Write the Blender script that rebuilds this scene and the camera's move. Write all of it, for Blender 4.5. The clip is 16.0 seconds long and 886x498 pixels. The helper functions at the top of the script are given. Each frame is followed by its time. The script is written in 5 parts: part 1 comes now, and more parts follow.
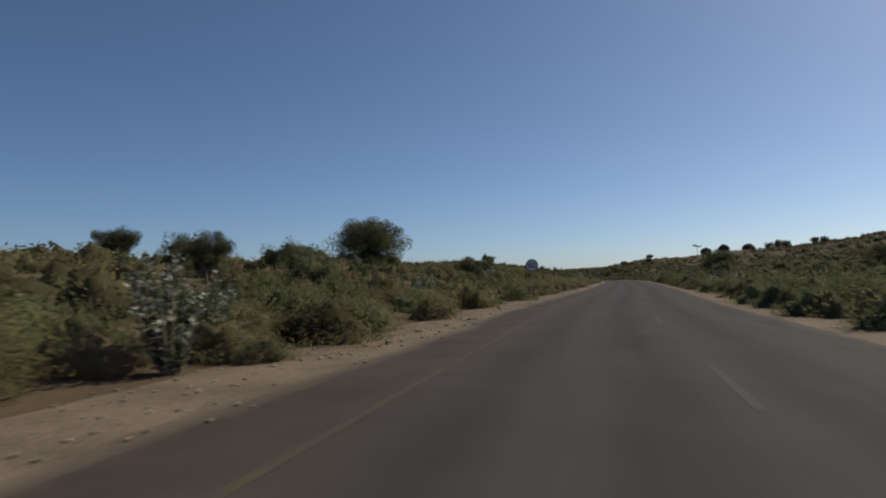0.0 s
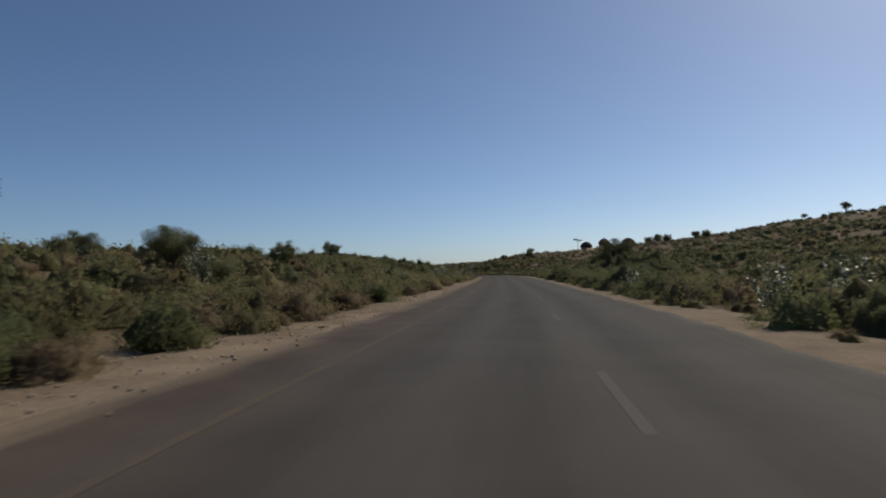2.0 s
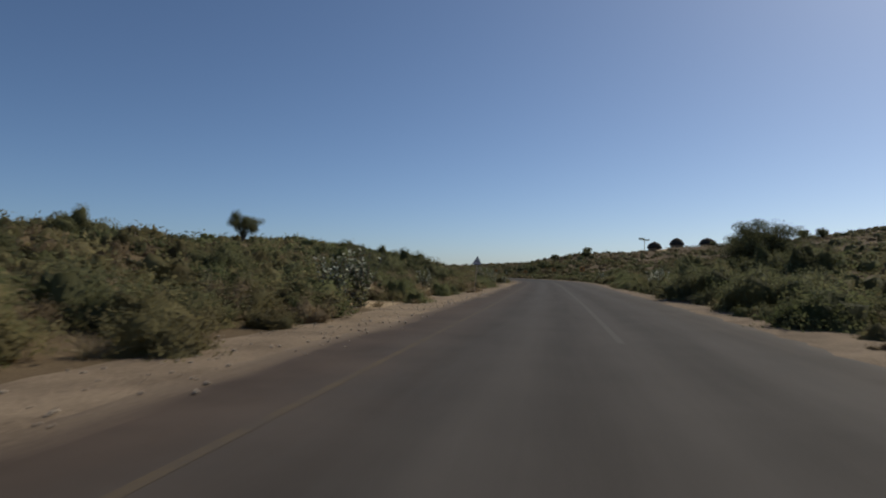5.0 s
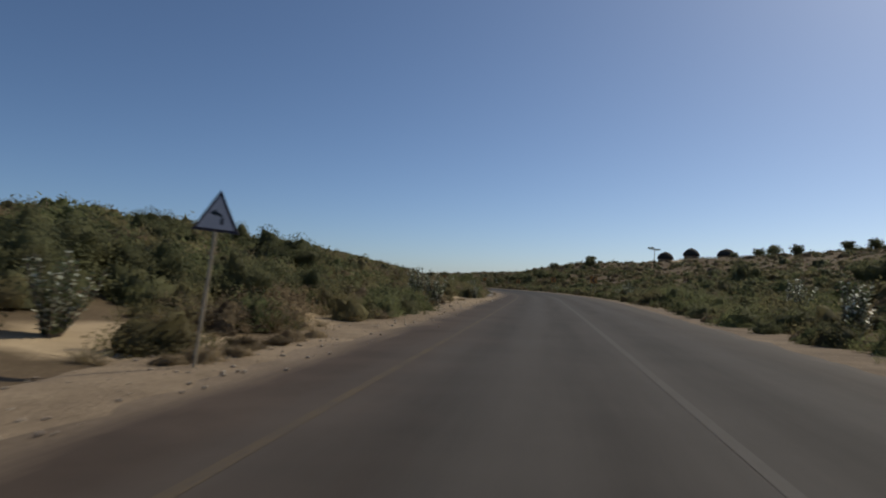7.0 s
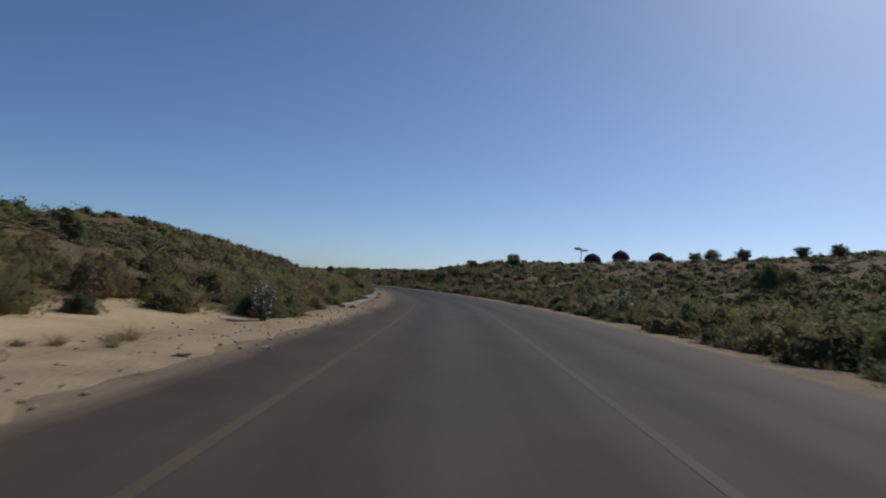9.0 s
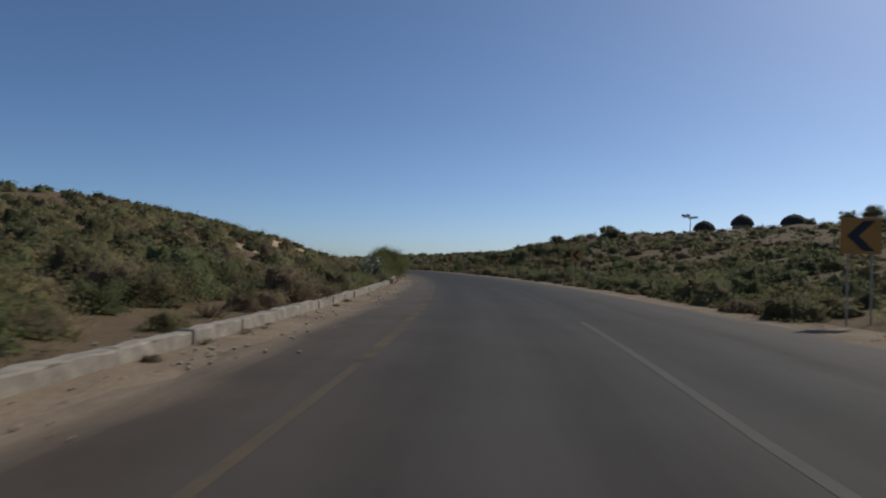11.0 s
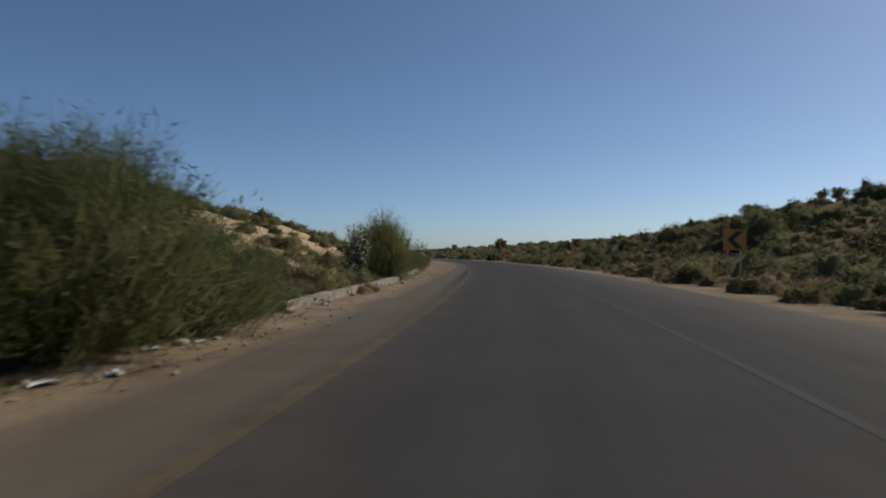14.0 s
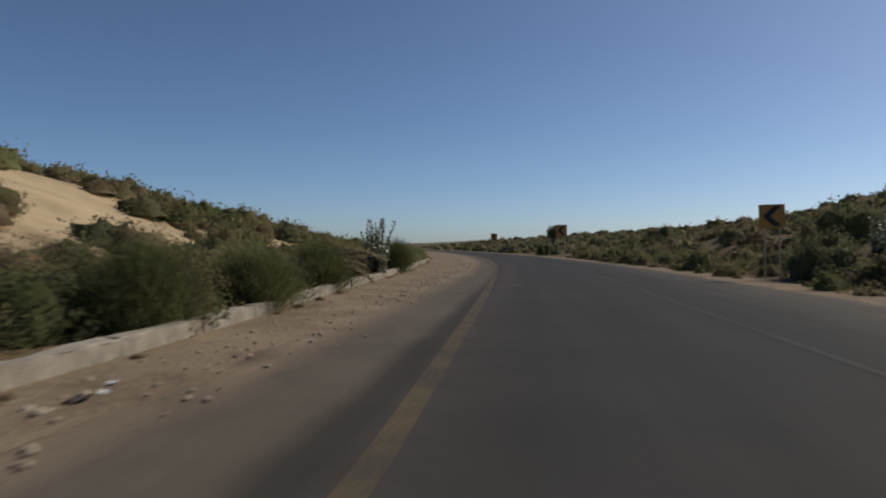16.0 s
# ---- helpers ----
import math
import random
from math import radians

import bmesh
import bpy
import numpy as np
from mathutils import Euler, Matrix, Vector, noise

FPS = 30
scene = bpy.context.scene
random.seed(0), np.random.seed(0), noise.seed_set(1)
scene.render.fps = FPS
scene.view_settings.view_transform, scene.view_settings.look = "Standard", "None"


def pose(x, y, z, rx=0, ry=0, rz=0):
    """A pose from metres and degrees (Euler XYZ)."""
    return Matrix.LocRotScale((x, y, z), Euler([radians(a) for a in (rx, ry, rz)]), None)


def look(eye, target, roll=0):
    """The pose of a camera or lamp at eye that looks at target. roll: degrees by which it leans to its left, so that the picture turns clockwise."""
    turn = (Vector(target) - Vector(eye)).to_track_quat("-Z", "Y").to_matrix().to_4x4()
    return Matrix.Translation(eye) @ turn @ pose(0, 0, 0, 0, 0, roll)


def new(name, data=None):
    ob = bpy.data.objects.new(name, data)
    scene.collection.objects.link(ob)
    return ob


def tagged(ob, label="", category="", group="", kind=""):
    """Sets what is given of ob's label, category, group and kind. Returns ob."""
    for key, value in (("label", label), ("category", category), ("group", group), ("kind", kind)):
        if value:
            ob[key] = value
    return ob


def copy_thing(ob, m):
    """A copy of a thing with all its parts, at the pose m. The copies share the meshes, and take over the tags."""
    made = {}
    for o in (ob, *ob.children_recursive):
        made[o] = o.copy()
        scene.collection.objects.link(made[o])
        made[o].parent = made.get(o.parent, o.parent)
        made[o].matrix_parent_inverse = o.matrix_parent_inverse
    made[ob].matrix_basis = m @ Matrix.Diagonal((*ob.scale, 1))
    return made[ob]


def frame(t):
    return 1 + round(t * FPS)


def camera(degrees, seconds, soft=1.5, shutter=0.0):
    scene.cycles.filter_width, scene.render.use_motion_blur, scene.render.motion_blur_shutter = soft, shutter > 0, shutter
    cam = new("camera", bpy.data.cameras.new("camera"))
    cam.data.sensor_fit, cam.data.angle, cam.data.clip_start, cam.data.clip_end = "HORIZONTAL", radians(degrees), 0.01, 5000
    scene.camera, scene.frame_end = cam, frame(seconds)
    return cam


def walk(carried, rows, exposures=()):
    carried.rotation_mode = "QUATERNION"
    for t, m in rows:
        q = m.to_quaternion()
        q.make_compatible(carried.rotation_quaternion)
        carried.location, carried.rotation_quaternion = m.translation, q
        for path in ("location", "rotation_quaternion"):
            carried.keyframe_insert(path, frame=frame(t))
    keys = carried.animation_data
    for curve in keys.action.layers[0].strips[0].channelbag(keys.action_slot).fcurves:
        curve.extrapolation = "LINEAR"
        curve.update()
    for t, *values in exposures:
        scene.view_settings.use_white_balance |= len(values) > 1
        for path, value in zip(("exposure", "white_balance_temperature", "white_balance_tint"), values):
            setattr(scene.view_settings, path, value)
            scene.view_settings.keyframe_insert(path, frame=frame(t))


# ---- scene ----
cam = camera(69.42, 16.0, soft=2.0, shutter=0.18)
PATH = [
    (0.0, pose(-1.328, 3.827, 1.245, 92.869, 1.445, 14.091)),
    (0.5, pose(-1.363, 12.616, 1.245, 92.483, -1.083, 16.874)),
    (1.0, pose(-1.117, 21.271, 1.245, 92.951, 0.952, 6.138)),
    (1.5, pose(-0.951, 29.797, 1.245, 92.653, 0.212, 4.297)),
    (2.0, pose(-0.441, 38.277, 1.245, 92.146, 1.367, 3.701)),
    (2.5, pose(0.087, 46.689, 1.245, 90.727, 1.013, 6.275)),
    (3.0, pose(0.482, 55.047, 1.245, 91.651, 0.399, 7.527)),
    (3.5, pose(0.764, 63.337, 1.245, 90.603, -0.433, 7.596)),
    (6.0, pose(1.794, 104.365, 1.245, 93.050, -0.367, 8.556)),
    (6.5, pose(1.918, 112.622, 1.245, 92.560, -0.541, 8.608)),
    (7.0, pose(1.914, 120.903, 1.245, 92.928, -1.885, 7.962)),
    (7.5, pose(1.943, 129.223, 1.245, 92.396, -5.453, 9.190)),
    (8.0, pose(2.023, 137.610, 1.245, 91.516, -4.536, 9.380)),
    (8.5, pose(2.073, 146.088, 1.245, 92.370, -4.309, 7.229)),
    (9.0, pose(2.075, 154.654, 1.245, 93.150, -3.864, 0.367)),
    (9.5, pose(2.003, 163.330, 1.245, 95.182, -4.954, 1.157)),
    (10.0, pose(1.889, 172.181, 1.245, 91.795, -3.396, 1.552)),
    (10.2, pose(2.055, 175.729, 1.245, 91.978, -3.106, 2.909)),
    (12.3, pose(0.456, 212.813, 1.245, 89.826, -0.627, 12.228)),
    (12.5, pose(-0.047, 216.394, 1.245, 89.412, -3.367, 12.966)),
    (13.0, pose(-1.074, 225.540, 1.245, 89.806, -3.640, 15.340)),
    (13.5, pose(-2.497, 234.624, 1.245, 89.706, -0.970, 16.788)),
    (14.0, pose(-4.275, 243.560, 1.245, 90.475, -0.198, 18.774)),
    (14.5, pose(-6.374, 252.273, 1.245, 89.780, 1.365, 19.152)),
    (15.0, pose(-8.829, 260.896, 1.245, 89.703, 0.395, 20.492)),
    (15.5, pose(-11.446, 269.406, 1.245, 89.707, -0.455, 21.305)),
    (16.0, pose(-13.556, 278.085, 1.245, 89.752, 0.036, 23.115)),
]
walk(cam, PATH, exposures=[(0.0, -0.5, 6500, 6), (8.0, -0.5, 6450, 6), (9.5, -0.5, 5900, 6), (10.2, -0.5, 5900, 6), (12.3, -0.42, 6450, 6), (16.0, -0.42, 6500, 6)])

# ---- sky and sun ----
SUN_AZIMUTH, SUN_HEIGHT = 42.0, 41.2  # degrees to the right of straight ahead, and up
world = bpy.data.worlds.new("sky")
scene.world = world
world.use_nodes = True
sky = world.node_tree.nodes.new("ShaderNodeTexSky")
sky.sky_type, sky.sun_disc = "NISHITA", False
sky.sun_elevation, sky.sun_rotation = radians(SUN_HEIGHT), radians(SUN_AZIMUTH)
sky.air_density, sky.dust_density, sky.ozone_density = 0.728, 2.28, 4.37
sky.altitude = 1350
background = world.node_tree.nodes["Background"]
background.inputs["Strength"].default_value = 0.12
world.node_tree.links.new(sky.outputs[0], background.inputs["Color"])
sun = new("sun", bpy.data.lights.new("sun", "SUN"))
sun.data.energy, sun.data.angle, sun.data.color = 3.8, radians(0.5), (1.0, 0.90, 0.74)
sa, sh = radians(SUN_AZIMUTH), radians(SUN_HEIGHT)
sun.matrix_world = look((100 * math.sin(sa) * math.cos(sh), 100 * math.cos(sa) * math.cos(sh), 100 * math.sin(sh)), (0, 0, 0))


# ---- materials ----
def nodes_of(name):
    m = bpy.data.materials.new(name)
    m.use_nodes = True
    t = m.node_tree
    return m, t, t.nodes["Principled BSDF"]


def node(t, kind, **values):
    n = t.nodes.new("ShaderNode" + kind)
    for key, value in values.items():
        if key in n.inputs:
            n.inputs[key].default_value = value
    return n


def noise_at(t, scale, detail=3.0, rough=0.6, source=None):
    n = node(t, "TexNoise", Scale=scale, Detail=detail, Roughness=rough)
    if source is None:
        source = t.nodes.new("ShaderNodeNewGeometry").outputs["Position"]
    t.links.new(source, n.inputs["Vector"])
    return n.outputs["Fac"]


def ramp(t, fac, *stops):
    r = t.nodes.new("ShaderNodeValToRGB")
    e = r.color_ramp.elements
    while len(e) < len(stops):
        e.new(0.5)
    for k, (at, c) in zip(e, stops):
        k.position, k.color = at, ((*c, 1) if len(c) == 3 else (c[0], c[0], c[0], 1))
    t.links.new(fac, r.inputs["Fac"])
    return r.outputs["Color"]


def mixed(t, fac, a, b, how="MIX"):
    m = t.nodes.new("ShaderNodeMix")
    m.data_type, m.blend_type = "RGBA", how
    for socket, value in ((m.inputs["Factor"], fac), (m.inputs[6], a), (m.inputs[7], b)):
        if isinstance(value, (int, float)):
            socket.default_value = value
        elif isinstance(value, tuple):
            socket.default_value = (*value, 1)
        else:
            t.links.new(value, socket)
    return m.outputs[2]


def calc(t, how, a, b=0.0):
    m = t.nodes.new("ShaderNodeMath")
    m.operation = how
    for socket, value in zip(m.inputs, (a, b)):
        if isinstance(value, (int, float)):
            socket.default_value = value
        else:
            t.links.new(value, socket)
    return m.outputs[0]


def bumped(t, bsdf, height, strength, distance):
    b = node(t, "Bump", Strength=strength, Distance=distance)
    t.links.new(height, b.inputs["Height"])
    t.links.new(b.outputs["Normal"], bsdf.inputs["Normal"])


def plain(name, colour, rough=0.8, metal=0.0, vary=0.25, scale=6.0, bump=0.0):
    m, t, b = nodes_of(name)
    dark = tuple(c * (1 - vary) for c in colour)
    light = tuple(min(1, c * (1 + vary)) for c in colour)
    n = noise_at(t, scale, 5.0, 0.65)
    n2 = noise_at(t, scale * 9, 3.0, 0.6)
    t.links.new(ramp(t, calc(t, "ADD", calc(t, "MULTIPLY", n, 0.65), calc(t, "MULTIPLY", n2, 0.35)), (0.3, dark), (0.7, light)), b.inputs["Base Color"])
    b.inputs["Roughness"].default_value, b.inputs["Metallic"].default_value = rough, metal
    if bump:
        bumped(t, b, n2, 0.5, bump)
    return m


def leafy(name, dark, light, translucent=0.25, gloss=0.0, fresh=0.35, dusty=0.0, low=0.1):
    """Foliage: the tone drifts from plant to plant and from leaf to leaf, some light comes through."""
    m, t, b = nodes_of(name)
    geo = t.nodes.new("ShaderNodeNewGeometry")
    patch = ramp(t, noise_at(t, 0.6, 1.5), (0.40, (0.0,)), (0.60, (1.0,)))
    speck = noise_at(t, 16.0, 3.0, 0.7)
    tone = calc(t, "ADD", calc(t, "MULTIPLY", patch, 0.92 - fresh), calc(t, "MULTIPLY", geo.outputs["Random Per Island"], fresh))
    tone = calc(t, "ADD", tone, calc(t, "MULTIPLY", ramp(t, speck, (0.3, (0.0,)), (0.7, (1.0,))), 0.2))
    bumped(t, b, speck, 0.25, 0.03)
    own = t.nodes.new("ShaderNodeObjectInfo")
    tone = calc(t, "ADD", tone, calc(t, "MULTIPLY", calc(t, "SUBTRACT", own.outputs["Random"], 0.5), 0.6))
    colour = ramp(t, tone, (low, dark), (0.95, light))
    if dusty:
        dry = ramp(t, noise_at(t, 0.8, 3.0), (0.42, (0.0,)), (0.66, (1.0,)))
        colour = mixed(t, calc(t, "MULTIPLY", dry, dusty), colour, (0.135, 0.096, 0.054))
    t.links.new(colour, b.inputs["Base Color"])
    b.inputs["Roughness"].default_value = 0.75 - gloss
    b.inputs["Specular IOR Level"].default_value = 0.15 + gloss
    thin = t.nodes.new("ShaderNodeBsdfTranslucent")
    t.links.new(colour, thin.inputs["Color"])
    both = t.nodes.new("ShaderNodeMixShader")
    both.inputs[0].default_value = translucent
    t.links.new(b.outputs[0], both.inputs[1])
    t.links.new(thin.outputs[0], both.inputs[2])
    t.links.new(both.outputs[0], t.nodes["Material Output"].inputs["Surface"])
    return m


def milkweed_material():
    """Thick waxy leaves: most are dull green, one in four near-white, a painted sun glint."""
    m, t, b = nodes_of("milkweed_leaves")
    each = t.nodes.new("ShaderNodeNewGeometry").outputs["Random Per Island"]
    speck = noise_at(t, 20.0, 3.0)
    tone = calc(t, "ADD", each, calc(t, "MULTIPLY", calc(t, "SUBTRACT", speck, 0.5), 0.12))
    # the last stop puts bright glints into the colour of some leaves
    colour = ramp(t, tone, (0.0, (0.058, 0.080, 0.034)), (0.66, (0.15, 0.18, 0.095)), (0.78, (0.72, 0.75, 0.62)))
    t.links.new(colour, b.inputs["Base Color"])
    b.inputs["Roughness"].default_value, b.inputs["Specular IOR Level"].default_value = 0.42, 0.45
    thin = t.nodes.new("ShaderNodeBsdfTranslucent")
    t.links.new(colour, thin.inputs["Color"])
    both = t.nodes.new("ShaderNodeMixShader")
    both.inputs[0].default_value = 0.3
    t.links.new(b.outputs[0], both.inputs[1])
    t.links.new(thin.outputs[0], both.inputs[2])
    t.links.new(both.outputs[0], t.nodes["Material Output"].inputs["Surface"])
    return m


def dirt_tone(t, fine, mid):
    """Trodden sandy dirt beside the asphalt."""
    return ramp(t, calc(t, "ADD", calc(t, "MULTIPLY", fine, 0.4), calc(t, "MULTIPLY", mid, 0.6)), (0.36, (0.15, 0.111, 0.077)), (0.66, (0.33, 0.25, 0.172)))


def sand_material():
    m, t, b = nodes_of("sand")
    big, mid, fine = noise_at(t, 0.11, 3.0), noise_at(t, 0.7, 5.0), noise_at(t, 14.0, 4.0)
    bare = ramp(t, mid, (0.3, (0.40, 0.298, 0.186)), (0.7, (0.56, 0.425, 0.265)))
    litter = ramp(t, calc(t, "ADD", calc(t, "MULTIPLY", fine, 0.6), calc(t, "MULTIPLY", mid, 0.4)), (0.3, (0.066, 0.047, 0.027)), (0.7, (0.150, 0.106, 0.064)))
    trodden = t.nodes.new("ShaderNodeAttribute")
    trodden.attribute_name = "trodden"
    bare = mixed(t, trodden.outputs["Fac"], bare, dirt_tone(t, fine, mid))
    cover = t.nodes.new("ShaderNodeAttribute")
    cover.attribute_name = "litter"
    where = ramp(t, calc(t, "ADD", calc(t, "ADD", calc(t, "MULTIPLY", big, 0.5), calc(t, "MULTIPLY", mid, 0.5)), calc(t, "MULTIPLY", cover.outputs["Fac"], 0.58)), (0.55, (0.0,)), (0.75, (0.9,)))
    t.links.new(mixed(t, where, bare, litter), b.inputs["Base Color"])
    b.inputs["Roughness"].default_value = 0.95
    b.inputs["Specular IOR Level"].default_value = 0.1
    bumped(t, b, calc(t, "ADD", fine, mid), 0.6, 0.05)
    return m


def road_material():
    """Worn asphalt: polished wheel tracks, a darker strip between them, sand blown in from the edges."""
    m, t, b = nodes_of("asphalt")
    uv = t.nodes.new("ShaderNodeUVMap")
    part = t.nodes.new("ShaderNodeSeparateXYZ")
    t.links.new(uv.outputs[0], part.inputs[0])
    across = part.outputs[0]
    stretch = t.nodes.new("ShaderNodeMapping")
    stretch.inputs["Scale"].default_value = (1.0, 0.06, 1.0)
    t.links.new(uv.outputs[0], stretch.inputs["Vector"])
    streak = noise_at(t, 2.2, 4.0, 0.6, stretch.outputs[0])
    grain, blotch = noise_at(t, 45.0, 3.0, 0.7), noise_at(t, 0.5, 4.0)
    tone = calc(t, "ADD", calc(t, "ADD", calc(t, "MULTIPLY", grain, 0.35), calc(t, "MULTIPLY", blotch, 0.3)), calc(t, "MULTIPLY", streak, 0.35))
    tar = ramp(t, tone, (0.3, (0.042, 0.0365, 0.0315)), (0.7, (0.088, 0.0765, 0.067)))
    wave = calc(t, "COSINE", calc(t, "MULTIPLY", across, 3.5))
    tar = mixed(t, calc(t, "MULTIPLY", calc(t, "ADD", wave, 1.0), 0.16), tar, (0.125, 0.111, 0.099))
    newer = node(t, "MapRange")
    newer.inputs["From Min"].default_value, newer.inputs["From Max"].default_value = 185.0, 235.0
    t.links.new(part.outputs[1], newer.inputs["Value"])
    tar = mixed(t, calc(t, "MULTIPLY", newer.outputs[0], 0.8), tar, ramp(t, tone, (0.3, (0.031, 0.030, 0.0295)), (0.7, (0.057, 0.055, 0.0535))))
    ragged = calc(t, "ADD", calc(t, "MULTIPLY", noise_at(t, 0.35, 4.0), 1.6), calc(t, "MULTIPLY", streak, 1.2))
    left = node(t, "MapRange")
    left.inputs["From Min"].default_value, left.inputs["From Max"].default_value = -2.4, -4.6
    t.links.new(calc(t, "ADD", across, calc(t, "SUBTRACT", ragged, 1.4)), left.inputs["Value"])
    dusty = ramp(t, blotch, (0.3, (0.068, 0.049, 0.037)), (0.7, (0.115, 0.083, 0.062)))
    mottled = noise_at(t, 1.1, 6.0, 0.72)
    dusty = mixed(t, calc(t, "MULTIPLY", newer.outputs[0], 0.8), dusty, ramp(t, mottled, (0.34, (0.078, 0.064, 0.052)), (0.64, (0.182, 0.150, 0.118))))
    oily = node(t, "MapRange")
    oily.inputs["From Min"].default_value, oily.inputs["From Max"].default_value = 138.0, 160.0
    t.links.new(part.outputs[1], oily.inputs["Value"])
    dusty = mixed(t, calc(t, "MULTIPLY", oily.outputs[0], 0.35), dusty, (0.040, 0.033, 0.028))
    c = mixed(t, calc(t, "MULTIPLY", left.outputs[0], 0.8), tar, dusty)
    verge = node(t, "MapRange")
    verge.inputs["From Min"].default_value, verge.inputs["From Max"].default_value = -3.45, -3.9
    t.links.new(calc(t, "ADD", across, calc(t, "MULTIPLY", calc(t, "SUBTRACT", ragged, 1.4), 0.3)), verge.inputs["Value"])
    c = mixed(t, calc(t, "MULTIPLY", verge.outputs[0], calc(t, "MULTIPLY", newer.outputs[0], 0.55)), c, ramp(t, tone, (0.35, (0.105, 0.085, 0.066)), (0.65, (0.195, 0.16, 0.124))))
    later = node(t, "MapRange")
    later.inputs["From Min"].default_value, later.inputs["From Max"].default_value = 258.0, 280.0
    t.links.new(part.outputs[1], later.inputs["Value"])
    beside = node(t, "MapRange")
    beside.inputs["From Min"].default_value, beside.inputs["From Max"].default_value = 0.34, 0.10
    t.links.new(calc(t, "ABSOLUTE", calc(t, "ADD", calc(t, "ADD", across, 3.72), calc(t, "MULTIPLY", calc(t, "SUBTRACT", ragged, 1.4), 0.18))), beside.inputs["Value"])
    c = mixed(t, calc(t, "MULTIPLY", beside.outputs[0], calc(t, "MULTIPLY", later.outputs[0], 0.75)), c, (0.040, 0.036, 0.033))
    right = node(t, "MapRange")
    right.inputs["From Min"].default_value, right.inputs["From Max"].default_value = 1.8, 5.4
    t.links.new(calc(t, "ADD", across, calc(t, "SUBTRACT", ragged, 1.4)), right.inputs["Value"])
    c = mixed(t, calc(t, "MULTIPLY", right.outputs[0], 0.6), c, (0.17, 0.138, 0.112))
    blown = node(t, "MapRange")
    blown.inputs["From Min"].default_value, blown.inputs["From Max"].default_value = -4.75, -5.45
    t.links.new(calc(t, "ADD", across, calc(t, "MULTIPLY", calc(t, "SUBTRACT", ragged, 1.4), 0.8)), blown.inputs["Value"])
    c = mixed(t, blown.outputs[0], c, dirt_tone(t, noise_at(t, 14.0, 4.0), noise_at(t, 0.7, 5.0)))
    t.links.new(c, b.inputs["Base Color"])
    b.inputs["Roughness"].default_value = 0.85
    b.inputs["Specular IOR Level"].default_value = 0.1
    bumped(t, b, grain, 0.4, 0.006)
    return m


def paint_material(name, colour, cover, under):
    """Road paint, rubbed through to the asphalt in places."""
    m, t, b = nodes_of(name)
    wear = ramp(t, calc(t, "ADD", calc(t, "MULTIPLY", noise_at(t, 1.1, 4.0), 0.5), calc(t, "MULTIPLY", noise_at(t, 24.0, 3.0), 0.5)), (0.40, (0.0,)), (0.64, (1.0,)))
    t.links.new(mixed(t, calc(t, "MULTIPLY", wear, cover), under, colour), b.inputs["Base Color"])
    b.inputs["Roughness"].default_value = 0.85
    b.inputs["Specular IOR Level"].default_value = 0.1
    return m


SAND = sand_material()
ASPHALT = road_material()
WORN_YELLOW = paint_material("worn_yellow_paint", (0.185, 0.127, 0.056), 0.40, (0.088, 0.073, 0.060))
YELLOW_PAINT = paint_material("yellow_paint", (0.205, 0.146, 0.066), 0.58, (0.062, 0.056, 0.050))
WHITE_PAINT = paint_material("white_paint", (0.19, 0.175, 0.157), 0.16, (0.102, 0.091, 0.080))
WORN_WHITE = paint_material("worn_white_paint", (0.12, 0.113, 0.105), 0.32, (0.056, 0.053, 0.050))
CONCRETE = plain("concrete", (0.29, 0.25, 0.20), 0.9, vary=0.45, scale=3.0, bump=0.01)
DRY = leafy("dry_leaves", (0.155, 0.117, 0.069), (0.37, 0.288, 0.178), 0.6, dusty=0.3)
OLIVE = leafy("olive_leaves", (0.145, 0.134, 0.062), (0.300, 0.266, 0.132), 0.6, dusty=0.5)
GREEN = leafy("green_leaves", (0.112, 0.130, 0.054), (0.240, 0.254, 0.116), 0.6, dusty=0.35)
DARK = leafy("dark_leaves", (0.082, 0.090, 0.046), (0.176, 0.180, 0.092), 0.6, dusty=0.15)
DARK_SCRUB = leafy("dark_scrub_leaves", (0.102, 0.112, 0.054), (0.215, 0.216, 0.108), 0.6, dusty=0.25)
BROOM = leafy("broom_twigs", (0.105, 0.115, 0.046), (0.215, 0.218, 0.096), 0.5)
STRAW = leafy("straw", (0.22, 0.17, 0.095), (0.40, 0.32, 0.19), 0.2)
MILKWEED = milkweed_material()
BARK = plain("bark", (0.13, 0.10, 0.075), 0.9, vary=0.35, scale=8.0, bump=0.01)
TWIG = plain("twig_bark", (0.22, 0.175, 0.125), 0.9, vary=0.3, scale=10.0)
STEEL = plain("painted_steel", (0.46, 0.37, 0.24), 0.6, 0.0, vary=0.3, scale=9.0)
SIGN_WHITE = plain("sign_white", (0.62, 0.58, 0.57), 0.5, vary=0.12, scale=5.0)
SIGN_RIM = plain("sign_rim", (0.035, 0.022, 0.03), 0.5, vary=0.3)
SIGN_BLACK = plain("sign_black", (0.018, 0.017, 0.016), 0.5, vary=0.2)
SIGN_YELLOW = plain("sign_yellow", (0.50, 0.215, 0.030), 0.5, vary=0.18, scale=4.0)
THATCH = plain("thatch", (0.032, 0.025, 0.019), 0.95, vary=0.4, scale=5.0, bump=0.05)
MUD = plain("mud_wall", (0.30, 0.215, 0.14), 0.95, vary=0.25, scale=2.0, bump=0.02)
WOOD = plain("weathered_wood", (0.14, 0.105, 0.075), 0.9, vary=0.3, scale=12.0)
STONE = plain("stone", (0.38, 0.31, 0.23), 0.9, vary=0.3, scale=9.0, bump=0.01)
